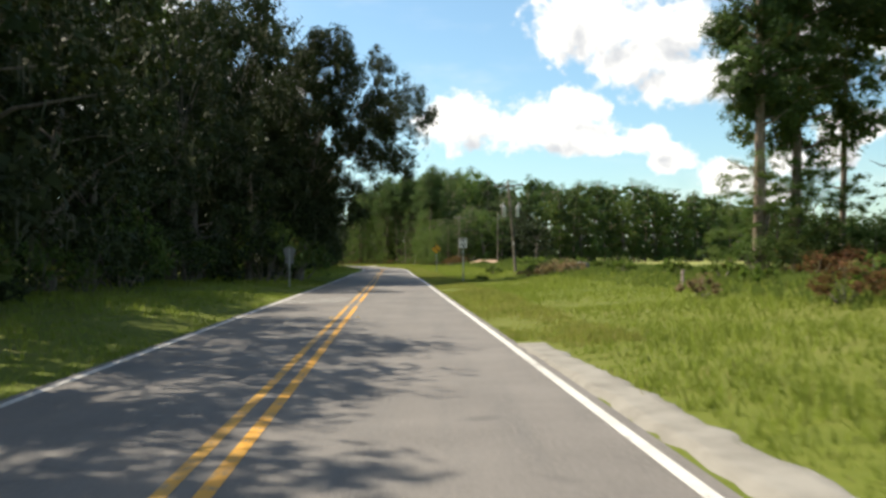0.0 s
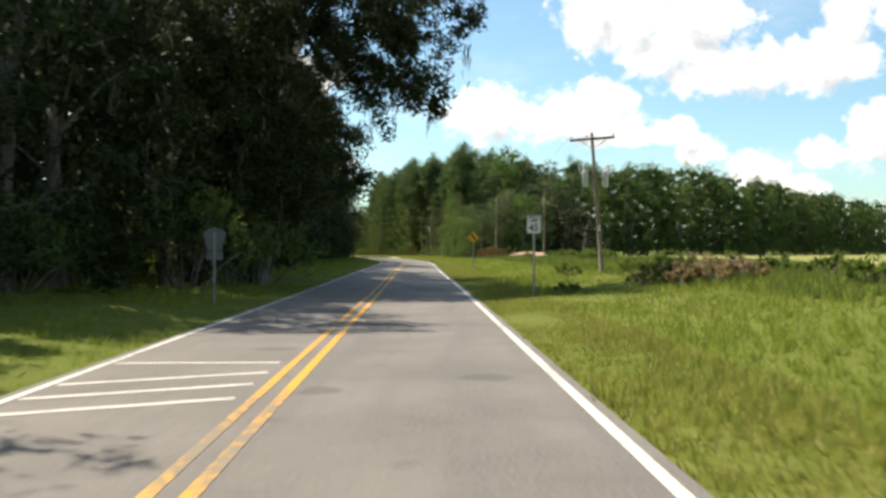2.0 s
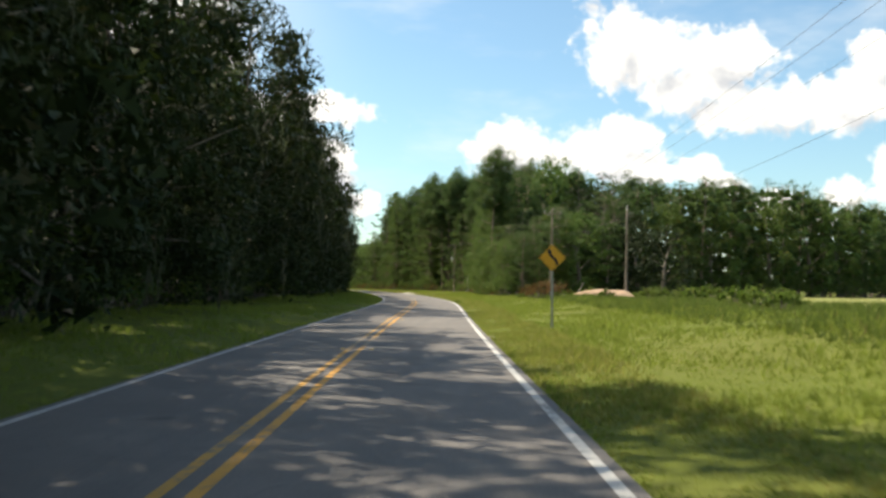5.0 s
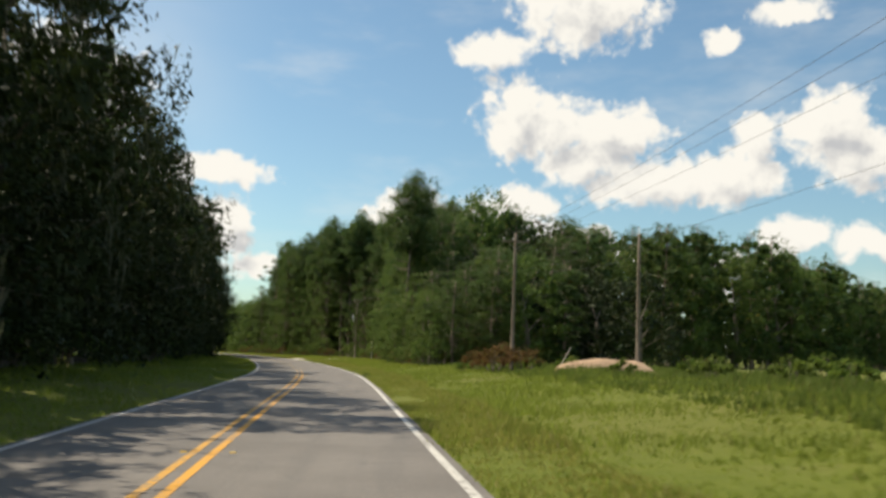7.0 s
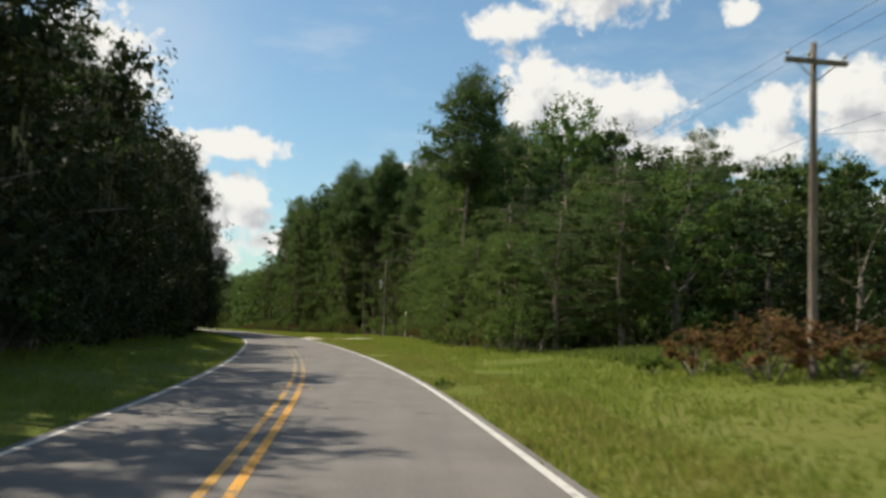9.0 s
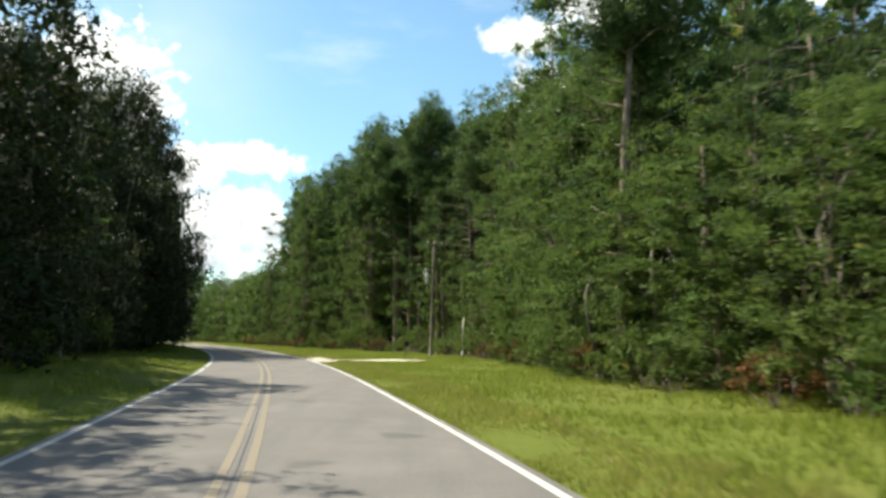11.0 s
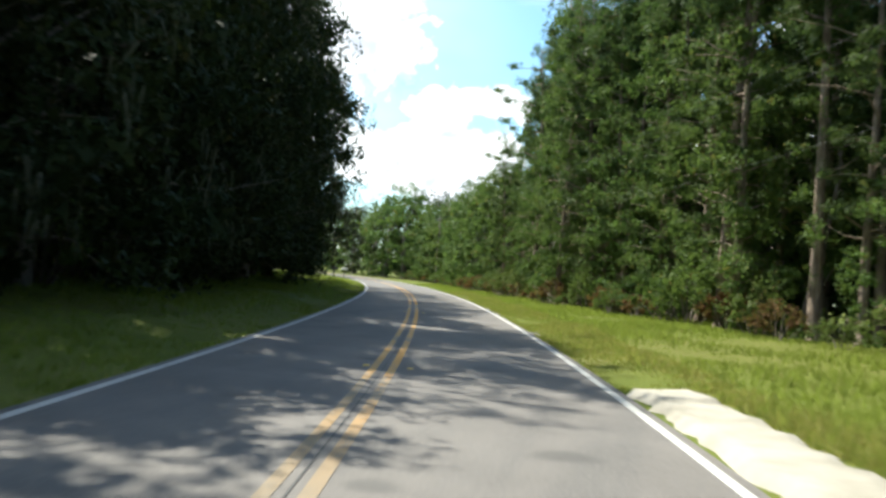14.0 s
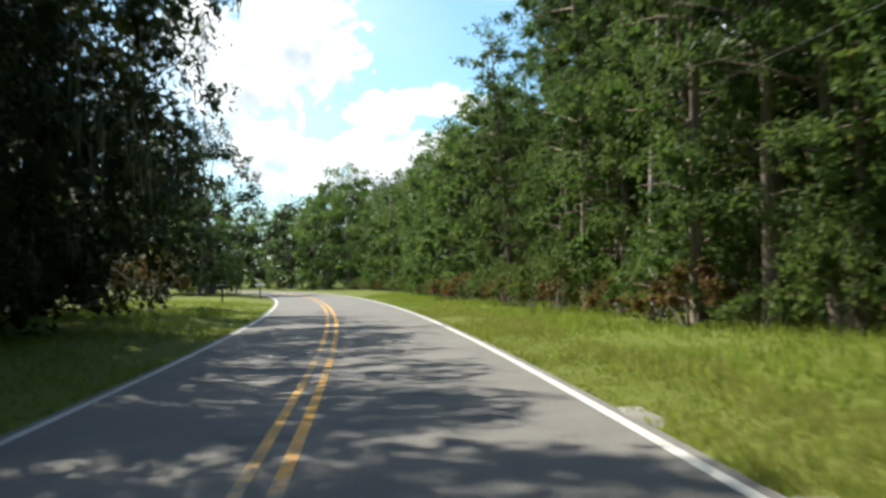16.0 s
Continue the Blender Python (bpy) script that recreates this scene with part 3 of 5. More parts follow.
def shrub(name, label, height, radius, seed, mat, leaf=0.17, per_clump=110, count=16, category="shrub", core=0.6):
    """A shrub: several stems from the ground and low clumps of leaves."""
    r = random.Random(seed)
    root = tree_root(name, label, category)
    bm = bmesh.new()
    clumps = []
    for i in range(count):
        a = 2.399963 * i + r.uniform(-0.4, 0.4)
        u = (i + 0.5) / count
        d = radius * math.sqrt(u) * 0.9
        z = height * (0.12 + 0.72 * (1 - u * 0.8) * r.uniform(0.7, 1.1))
        clumps.append((d * math.cos(a), d * math.sin(a), z, height * r.uniform(0.20, 0.34)))
    for c in clumps[::2]:
        tube([(c[0] * 0.15, c[1] * 0.15, -0.15), (c[0] * 0.6, c[1] * 0.6, c[2] * 0.6), c[:3]], [0.035, 0.025, 0.01], 4, bm)
    tagged(part("branchwork", bm, OAK_BARK, root), "thin woody stems", kind="stuff")
    child(new("foliage", crown_mesh("foliage", clumps, per_clump, leaf, mat, seed, spread=0.7, core=core, simple=True)), root)
    return root


def put(proto, x, y, scale=1.0, turn=0.0, tall=1.0, label="", group=""):
    m = Matrix.Translation((x, y, gz(x, y))) @ Matrix.Rotation(turn, 4, "Z") @ Matrix.Diagonal((scale, scale, scale * tall, 1))
    ob = copy_thing(proto, m)
    if label or group:
        tagged(ob, label, group=group)
    return ob


def settle(proto, x, y, turn=0.0, scale=1.0):
    """Moves the first of its kind itself to its place."""
    proto.matrix_basis = Matrix.Translation((x, y, gz(x, y))) @ Matrix.Rotation(turn, 4, "Z") @ Matrix.Diagonal((scale, scale, scale, 1))
    return proto


OAKS = [broad_tree("oak_tree", "shade-darkened green live oak with hanging grey moss, at the road's edge", 15.0, 5.6, 11 + i, 0.22, SHADED_OAK_LEAF, OAK_BARK,
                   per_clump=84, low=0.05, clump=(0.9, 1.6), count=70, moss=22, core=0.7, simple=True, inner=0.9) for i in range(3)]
NEAR_OAKS = [broad_tree("oak_tree", "shade-darkened live oak with small leaves, close above the road", 15.0, 5.6, 21 + i, 0.15, SHADED_OAK_LEAF, OAK_BARK,
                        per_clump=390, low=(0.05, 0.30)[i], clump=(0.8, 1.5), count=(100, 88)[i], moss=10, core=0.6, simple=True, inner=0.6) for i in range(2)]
EDGES = [broad_tree("roadside_tree", "leafy broadleaf tree hung with vines, at the wood's edge", 12.0, 2.6, 31 + i, 0.12, EDGE_LEAF, OAK_BARK,
                    per_clump=380, low=0.03, clump=(0.5, 0.95), count=50, shape=0.5, core=0.45, simple=True, limbs=9, slim=0.45) for i in range(2)]
LAYERED = [pine_tree("pine_tree", "slender pine with a pale trunk and layered sprays of needles", 18.0, 2.9, 171 + i, 0.12 + 0.10 * i, 36, 420, 0.135, (0.5, 0.85), dead=7,
                     fill=2, core=0.45, flat=0.6, aspect=0.34, slim=0.68, puffs=5) for i in range(3)]
COLUMNS = [pine_tree("vine_covered_tree", "tall narrow tree wrapped in green vines to its top", 17.0, 1.75, 181 + i, 0.02, 56, 230, 0.14, (0.5, 0.85),
                     fill=2, core=0.35, mat=EDGE_LEAF, flat=0.8, aspect=0.5, slim=0.6) for i in range(2)]
# backdrop trees; the gloom inside the wood comes from their darkened leaf colour
BACKS = [broad_tree("woodland_tree", "shade-darkened green broadleaf tree standing deep in the wood", 14.0, 4.6, 51 + i, 0.36, SHADED_OAK_LEAF, OAK_BARK,
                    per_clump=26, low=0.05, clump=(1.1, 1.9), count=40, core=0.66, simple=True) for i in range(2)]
FARS = [broad_tree("broadleaf_tree", "green broadleaf tree in the far tree line", 14.0, 4.2, 61 + i, 0.30, EDGE_LEAF, OAK_BARK,
                   per_clump=46, low=0.04, clump=(1.0, 1.7), count=46, core=0.55, simple=True) for i in range(2)]
PINES = [pine_tree("pine_tree", "tall pine with a straight bare trunk and tufted crown", 18.0, 3.0, 71 + i, 0.25 + 0.10 * i, 30, 230, 0.16, (0.55, 0.9), dead=7, core=0.5, flat=0.72, aspect=0.34, slim=0.58) for i in range(3)]
TALLS = [pine_tree("pine_tree", "tall old pine with a pale trunk and a dense rounded crown", 19.0, 2.7, 191 + i, 0.58 + 0.06 * i, 42, 190, 0.16, (0.75, 1.1), dead=6,
                   fill=4, core=0.6, flat=0.75, aspect=0.36, slim=0.75) for i in range(2)]
FARPINES = [pine_tree("pine_tree", "tall pine standing in a dense stand", 18.0, 2.4, 91 + i, 0.08, 40, 46, 0.32, (0.6, 0.95), fill=2, core=0.62, flat=0.8, slim=0.8) for i in range(3)]
BUSHES = [shrub("shrub", "low green shrub at the foot of the trees", 2.2, 1.8, 111 + i, SHRUB_LEAF, 0.125, per_clump=160, core=0.42) for i in range(3)]
REDS = [shrub("dead_shrub", "reddish brown withered shrub at the wood's edge", 1.7, 1.3, 131 + i, RED_LEAF, 0.12, 200, 14, core=0.35) for i in range(2)]

used = set()


def plant(kind, i, x, y, scale=1.0, tall=1.0, turn=None, label="", group=""):
    turn = rng.uniform(0, 6.28) if turn is None else turn
    proto = kind[i % len(kind)]
    if proto.name not in used:
        used.add(proto.name)
        ob = settle(proto, x, y, turn)
        ob.matrix_basis = ob.matrix_basis @ Matrix.Diagonal((scale, scale, scale * tall, 1))
        return tagged(ob, label, group=group)
    base = Matrix.Diagonal((1 / proto.scale[0], 1 / proto.scale[1], 1 / proto.scale[2], 1))
    m = Matrix.Translation((x, y, gz(x, y))) @ Matrix.Rotation(turn, 4, "Z") @ Matrix.Diagonal((scale, scale, scale * tall, 1)) @ base
    return tagged(copy_thing(proto, m), label, group=group)


def along(y_line, off, shift=0.0):
    p = at_road(y_line, off)
    return float(p[0]), float(p[1])


# left wood: a front of overhanging crowns, pines behind, and a fringe of shrubs
LEFT = "trees of the wood left of the road"
TALL = {id(OAKS): 15.0, id(EDGES): 12.0, id(BACKS): 14.0, id(PINES): 18.0, id(FARPINES): 18.0, id(NEAR_OAKS): 15.0, id(LAYERED): 18.0, id(COLUMNS): 17.0, id(FARS): 14.0, id(TALLS): 19.0}


def sized(kind, i, x, y, height, width=1.0, group="", turn=None):
    """Plants a tree of about that height."""
    s = height / TALL[id(kind)]
    w = width * (0.55 + 0.45 * s)
    return plant(kind, i, x, y, w, s / w, turn, group=group)


def left_height(y):
    """How tall the front of the left wood stands."""
    return float(np.interp(y, [-15.6, 7.8, 17.2, 28.1, 33.5, 37.5, 46.0, 49.5, 53.1, 62.4, 74.9, 82.7, 90.6, 98.4, 109.3, 115.5, 123.3, 129.6, 143.7, 154.7, 162.6, 181.5, 187.9, 191.9, 195.8, 215.1, 219.9, 236.2, 260.9],
                           [15, 16, 15, 15, 15.5, 10, 9.5, 14, 17, 18.5, 21.5, 21, 18, 14.5, 13, 18, 18, 15.5, 16, 15, 13, 14, 17.5, 12, 9.5, 9.5, 18.5, 23, 20]))


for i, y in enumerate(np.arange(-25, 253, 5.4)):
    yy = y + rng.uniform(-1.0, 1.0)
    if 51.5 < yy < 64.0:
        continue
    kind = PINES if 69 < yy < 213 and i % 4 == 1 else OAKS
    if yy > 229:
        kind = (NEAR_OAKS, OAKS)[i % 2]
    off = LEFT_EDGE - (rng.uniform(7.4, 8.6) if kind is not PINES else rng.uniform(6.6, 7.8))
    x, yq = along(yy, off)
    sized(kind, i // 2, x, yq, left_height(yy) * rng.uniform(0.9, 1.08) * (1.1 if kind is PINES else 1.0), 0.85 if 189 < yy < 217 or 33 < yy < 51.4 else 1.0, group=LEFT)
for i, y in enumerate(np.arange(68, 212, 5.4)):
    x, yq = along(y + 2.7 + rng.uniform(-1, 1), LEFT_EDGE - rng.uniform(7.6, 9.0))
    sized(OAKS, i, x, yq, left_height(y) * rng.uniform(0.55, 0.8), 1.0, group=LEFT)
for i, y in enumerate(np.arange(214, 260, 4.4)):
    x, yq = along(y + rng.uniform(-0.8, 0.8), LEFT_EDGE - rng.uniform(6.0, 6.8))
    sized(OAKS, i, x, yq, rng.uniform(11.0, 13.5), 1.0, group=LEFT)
# two mostly hidden rows behind, added tall to keep sun off the front
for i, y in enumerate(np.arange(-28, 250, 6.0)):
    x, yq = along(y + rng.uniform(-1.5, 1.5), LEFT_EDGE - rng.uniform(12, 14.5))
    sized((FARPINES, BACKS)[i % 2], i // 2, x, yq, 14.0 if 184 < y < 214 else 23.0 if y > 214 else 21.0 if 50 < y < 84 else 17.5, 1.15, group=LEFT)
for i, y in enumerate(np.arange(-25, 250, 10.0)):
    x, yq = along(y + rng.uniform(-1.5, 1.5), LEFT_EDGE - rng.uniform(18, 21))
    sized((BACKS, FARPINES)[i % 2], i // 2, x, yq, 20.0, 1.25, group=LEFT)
for i, y in enumerate(np.arange(-16, 243, 3.2)):
    x, yq = along(y + rng.uniform(-0.8, 0.8), LEFT_EDGE - rng.uniform(6.6, 8.4))
    plant(BUSHES, i, x, yq, rng.uniform(0.8, 1.4), rng.uniform(0.9, 1.4), group="shrubs under the left wood")

for i, y in enumerate((26, 32, 38, 44, 50, 57)):
    x, yq = along(y, LEFT_EDGE - 15.5 - 1.5 * (i % 2))
    sized((OAKS, BACKS)[i % 2], i, x, yq, 19.0, 1.1, group=LEFT)
for i, (x, y) in enumerate(((-40.2, 249.3), (-41.73, 253.5), (-43.16, 257.6), (-44.4, 260.7), (-45.21, 263.0))):
    plant(BUSHES, i, x, y, 1.5, 1.5, group="shrubs under the left wood")
# deep rows added as sun blockers, so the road by the bend lies shaded
for i, y in enumerate(np.arange(212, 268, 4.4)):
    for k, off in enumerate((10.5, 14.0, 18.5)):
        x, yq = along(y + rng.uniform(-1.2, 1.2), LEFT_EDGE - off - rng.uniform(-0.8, 0.8))
        sized((OAKS, BACKS)[(i + k) % 2], i, x, yq, rng.uniform(13, 16) + 3.0 * k, 1.0, group=LEFT)
for i, (x, y, h) in enumerate(((-44.58, 264.2, 20.5), (-41.1, 253.6, 20.5), (-47.65, 273.1, 18.5))):
    sized(OAKS, i, x, y, h, 1.1, group=LEFT)

# right wood beside the road
RIGHT = "trees of the wood right of the road"
RIGHT_FRONT = [(0.4, 161.0), (-0.7, 172.0), (-1.7, 181.0), (-2.3, 190.0), (-2.9, 200.0), (-3.6, 209.0), (-5.7, 219.0), (-9.04, 226.9), (-12.82, 235.1), (-16.08, 243.5),
               (-19.57, 252.1), (-23.05, 261.5), (-27.15, 272.6), (-31.24, 284.4), (-35.64, 297.1), (-40.24, 311.3), (-45.88, 325.1), (-52.57, 339.3)]


def right_height(y):
    """How tall the front of the right wood stands."""
    return float(np.interp(y, [161, 172, 178, 183, 190, 199, 215, 231, 246, 258, 266, 272, 279, 288, 303, 348],
                           [8, 9, 11.5, 15, 17, 18.5, 18.5, 20, 20.5, 20, 19.5, 17, 14, 12, 11, 11.5]))


def polyline(nodes, step):
    pts = np.array(nodes, float)
    seg = np.linalg.norm(np.diff(pts, axis=0), axis=1)
    at = np.concatenate([[0], np.cumsum(seg)])
    s = np.arange(0, at[-1], step)
    xy = np.stack([np.interp(s, at, pts[:, 0]), np.interp(s, at, pts[:, 1])], 1)
    d = np.gradient(xy, axis=0)
    d /= np.linalg.norm(d, axis=1)[:, None]
    return xy, np.stack([d[:, 1], -d[:, 0]], 1)


xy, nrm = polyline(RIGHT_FRONT, 2.9)
for i, (p, q) in enumerate(zip(xy, nrm)):
    p = p + q * rng.uniform(0.0, 1.6)
    kind = (LAYERED, EDGES, COLUMNS, LAYERED, EDGES)[i % 5] if p[1] < 249 else (COLUMNS, EDGES, COLUMNS, LAYERED, COLUMNS)[i % 5]
    if p[1] > 280:
        kind = (FARS, FARPINES)[i % 2]
    h = right_height(p[1]) * (rng.uniform(0.35, 0.6) if kind is EDGES else rng.uniform(0.78, 1.02))
    sized(kind, i, *p, h, rng.uniform(0.9, 1.15), group=RIGHT)
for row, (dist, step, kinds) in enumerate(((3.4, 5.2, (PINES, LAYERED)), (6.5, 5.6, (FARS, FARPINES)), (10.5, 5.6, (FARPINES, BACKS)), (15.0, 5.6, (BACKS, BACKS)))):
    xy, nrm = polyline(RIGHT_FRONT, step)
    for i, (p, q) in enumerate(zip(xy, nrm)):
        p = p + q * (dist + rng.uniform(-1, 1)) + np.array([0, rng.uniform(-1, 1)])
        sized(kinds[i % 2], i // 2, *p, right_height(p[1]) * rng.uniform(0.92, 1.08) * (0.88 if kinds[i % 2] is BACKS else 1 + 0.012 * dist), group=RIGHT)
xy, nrm = polyline(RIGHT_FRONT, 2.6)
for i, (p, q) in enumerate(zip(xy, nrm)):
    p = p - q * rng.uniform(0.2, 1.6)
    if i % 5 == 3 or p[1] > 236 and i % 5 == 0:
        plant(REDS, i, *p, rng.uniform(0.7, 1.1), group="shrubs under the right wood")
    else:
        plant(BUSHES, i, *p, rng.uniform(0.5, 1.1), rng.uniform(0.8, 1.4), group="shrubs under the right wood")
for i, y in enumerate(np.arange(162, 205, 2.8)):
    x = float(np.interp(y, [161, 172, 181, 190, 200, 205], [0.4, -0.7, -1.7, -2.3, -2.9, -3.3])) - rng.uniform(-0.6, 0.6)
    sized((EDGES, COLUMNS)[i % 3 == 1], i, x, y, rng.uniform(0.5, 0.8) * right_height(y), 1.2, group=RIGHT)
# the tallest ones
for i, (x, y, h) in enumerate(((-2.4, 180.2, 19.0), (-7.6, 226.0, 21.2), (-14.0, 238.0, 22.2), (-11.2, 234.0, 19.5), (-22.4, 268.5, 21.6), (-24.6, 273.0, 18.4), (-18.6, 252.0, 21.0),
                               (3.2, 199.7, 19.2), (9.4, 193.7, 17.6), (20.6, 216.0, 19.4), (24.0, 209.0, 18.2), (-4.2, 218.6, 18.5), (1.6, 193.0, 17.0))):
    sized(TALLS, i, x, y, h, 1.0, RIGHT)
sized(EDGES, 0, -2.9, 181.4, 5.5, 1.2, RIGHT)
sized(EDGES, 1, -1.6, 178.6, 7.5, 1.2, RIGHT)
sized(EDGES, 1, -3.0, 184.6, 6.0, 1.1, RIGHT)
sized(COLUMNS, 0, -2.2, 181.6, 13.0, 1.2, RIGHT)
for i, (x, y, h) in enumerate(((-18.12, 249.6, 18.0), (-16.27, 245.4, 17.0), (-14.63, 241.2, 19.0), (-19.36, 252.7, 14.0))):
    sized(COLUMNS, i, x, y, h, 1.1, RIGHT)
sized(COLUMNS, 0, -22.15, 256.3, 18.5, 1.0, RIGHT)
sized(LAYERED, 2, -20.7, 254.6, 18.5, 1.0, RIGHT)
sized(COLUMNS, 1, -23.86, 265.2, 16.5, 1.3, RIGHT)



def dead_pine(height, seed):
    """A dead pine: a pale bare trunk, forked branches near its top."""
    r = random.Random(seed)
    root = tree_root("dead_pine", "dead pine with a pale bare trunk and forked branches", "dead tree")
    path = bent(r, (0, 0, -0.3), (0, 0, 1), height, 7, 0, 0.05)
    part("trunk", tube(path, [0.17 * (1.1 - 0.11 * i) for i in range(8)], 8), DEAD_WOOD, root)
    for k in range(11):
        j = 3 + k % 5
        a = 2.4 * k + r.uniform(-0.4, 0.4)
        reach = r.uniform(0.7, 1.9)
        limb = bent(r, path[j].lerp(path[min(j + 1, 7)], r.random()), (math.cos(a), math.sin(a), r.uniform(0.2, 0.9)), reach, 4, -0.05, 0.28)
        bm = tube(limb, [0.05, 0.04, 0.03, 0.02, 0.008], 5)
        tube(bent(r, limb[2], (math.sin(a), math.cos(a), 0.8), reach * 0.5, 3, 0, 0.3), [0.022, 0.017, 0.012, 0.006], 4, bm)
        part("branch", bm, DEAD_WOOD, root)
    return root


for i, (x, y, h) in enumerate(((-22.9, 260.0, 16.0),)):
    settle(dead_pine(h, 401 + i), x, y, 1.3 * i)

# wood across the field
FIELD_EDGE = [(4.64, 163.2), (9.09, 171.2), (15.05, 182.1), (24.08, 190.7), (36.11, 199.0), (50.14, 210.3), (78.21, 242.2), (115.3, 285.8), (190.48, 341.9)]
for row, (dist, step) in enumerate(((0.0, 3.6), (5.5, 4.4), (13.0, 5.2))):
    xy, nrm = polyline(FIELD_EDGE, step)
    for i, (p, q) in enumerate(zip(xy, nrm)):
        if row > 1 and p[0] > 60 or p[0] > 100 and i % 3 == 0:
            continue
        p = p - q * (dist + rng.uniform(-1.2, 1.2))
        if row and p[0] < 3.0 + 2.0 * row:
            continue
        kind = FARPINES if row else (FARPINES, FARPINES, FARS)[i % 3]
        if p[0] < 16:
            kind = (LAYERED, LAYERED, EDGES, LAYERED)[i % 4] if row == 0 else LAYERED
        h = float(np.interp(p[0], [0, 5, 12, 30, 46, 60, 80, 120, 200], [10.5, 11, 14.0, 17.6, 17.6, 16.6, 15.8, 15, 14])) * (0.97, 1.02, 1.10 if p[0] > 16 else 1.25)[row] * rng.uniform(0.9, 1.05)
        sized(kind, i // 2, *p, h * (0.85 if kind is FARS else 0.6 if kind is EDGES else 1.0), 1.15, group="trees across the field")
xy, nrm = polyline(FIELD_EDGE, 4.0)
for i, (p, q) in enumerate(zip(xy, nrm)):
    plant(BUSHES, i, *(p + q * rng.uniform(0.3, 1.5)), rng.uniform(1.0, 1.7), 1.2, group="shrubs across the field")

# trees that close the view where the road bends away
for i, (x, y, h) in enumerate(((-54.65, 341.5, 14.5), (-59.31, 347.5, 13), (-63.95, 355.0, 12.5), (-70.16, 364.5, 12), (-77.4, 374.4, 12), (-86.73, 385.0, 12), (-98.15, 396.2, 12), (-112.7, 408.5, 12),
                               (-52.49, 349.7, 14), (-58.7, 357.7, 14), (-65.95, 367.6, 13), (-75.26, 381.2, 13), (-87.71, 394.3, 13), (-100.16, 407.3, 13), (-131.41, 423.7, 13))):
    sized((FARS, FARS, BACKS)[i % 3], i, x, y, h, 1.3, group="trees where the road bends")
for i, (x, y, h) in enumerate(((-62.14, 318.9, 16), (-63.76, 312.8, 15), (-67.29, 329.2, 11.5), (-72.44, 339.9, 11), (-67.4, 315.8, 16), (-72.55, 325.0, 16.5), (-76.82, 314.5, 17), (-69.58, 304.6, 15), (-63.4, 292.1, 15), (-80.76, 345.6, 13),
                               (-90.08, 357.7, 13), (-56.21, 274.8, 16), (-52.09, 265.9, 17), (-62.49, 273.9, 16), (-102.53, 370.8, 12), (-114.99, 382.4, 12), (-81.94, 328.1, 17), (-71.77, 291.9, 16))):
    sized((OAKS, BACKS, FARS)[i % 3], i, x, y, h, 1.1, group="trees round the yard")
for i, (x, y, s) in enumerate(((-58.63, 299.9, 2.3), (-60.79, 305.0, 2.1), (-58.51, 315.9, 1.3))):
    plant(REDS if i < 2 else BUSHES, i, x, y, s, 1.1)
sized(EDGES, 1, -58.87, 308.8, 8.0, 1.5, group="trees round the yard")
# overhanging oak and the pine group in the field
big_oak = broad_tree("oak_tree", "great live oak leaning over the road, hung with grey moss", 16.0, 4.8, 301, 0.165, SHADED_OAK_LEAF, OAK_BARK,
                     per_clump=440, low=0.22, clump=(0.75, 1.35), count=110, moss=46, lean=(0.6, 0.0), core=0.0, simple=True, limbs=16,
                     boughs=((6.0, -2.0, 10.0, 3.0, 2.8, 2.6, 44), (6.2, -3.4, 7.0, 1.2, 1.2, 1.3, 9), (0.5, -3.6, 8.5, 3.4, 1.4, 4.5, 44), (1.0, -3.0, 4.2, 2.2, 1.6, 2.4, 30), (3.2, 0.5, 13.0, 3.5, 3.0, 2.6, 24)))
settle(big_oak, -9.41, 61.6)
sized(OAKS, 1, -13.52, 52.2, 11.0, 1.0, group=LEFT)
sized(OAKS, 2, -12.42, 68.6, 13.0, 1.0, group=LEFT)
sized(OAKS, 0, -11.42, 56.1, 9.0, 0.8, group=LEFT)
sized(OAKS, 2, -12.02, 61.2, 11.0, 0.9, group=LEFT)
for i, (x, y, s) in enumerate(((-9.81, 57.9, 1.3), (-9.41, 60.6, 1.2), (-10.21, 54.5, 1.3), (-9.61, 63.5, 1.3))):
    plant(BUSHES, i, x, y, s, 1.5, group="shrubs under the left wood")
field_pine = pine_tree("pine_tree", "tall pine with a thick trunk standing in the roadside field", 16.0, 2.1, 311, 0.36, 34, 420, 0.17, (0.5, 0.85), dead=3, fill=4, core=0.45, aspect=0.34)
settle(field_pine, 11.5, 34.5)
stub_pine = pine_tree("pine_tree", "forked pine with a dark dense crown beside another in the field", 15.0, 3.1, 313, 0.33, 44, 400, 0.17, (0.6, 1.0), dead=4, fill=4, core=0.55, aspect=0.34)
settle(stub_pine, 13.6, 36.4)
sized(TALLS, 0, 16.6, 34.5, 14.5, 1.1)
plant(PINES, 1, 16.0, 38.0, 0.95, 0.9)
plant(PINES, 2, 18.6, 32.5, 0.95, 0.9)
for i, (x, y, h) in enumerate(((11.2, 34.2, 4.4), (12.2, 35.0, 3.6), (13.2, 35.2, 4.6), (14.2, 35.6, 4.2), (15.0, 36.6, 4.8), (12.6, 36.8, 4.2), (17.4, 35.0, 4.4))):
    sized(EDGES, i, x, y, h, 0.9, group="vine-hung saplings round the field pines")
for i, (x, y, s) in enumerate(((11.0, 33.3, 0.7), (12.4, 33.6, 0.8), (13.6, 34.0, 0.9), (15.44, 33.8, 1.0), (17.0, 33.6, 1.1))):
    plant(BUSHES, i, x, y, s, 1.1, group="shrubs round the field pines")
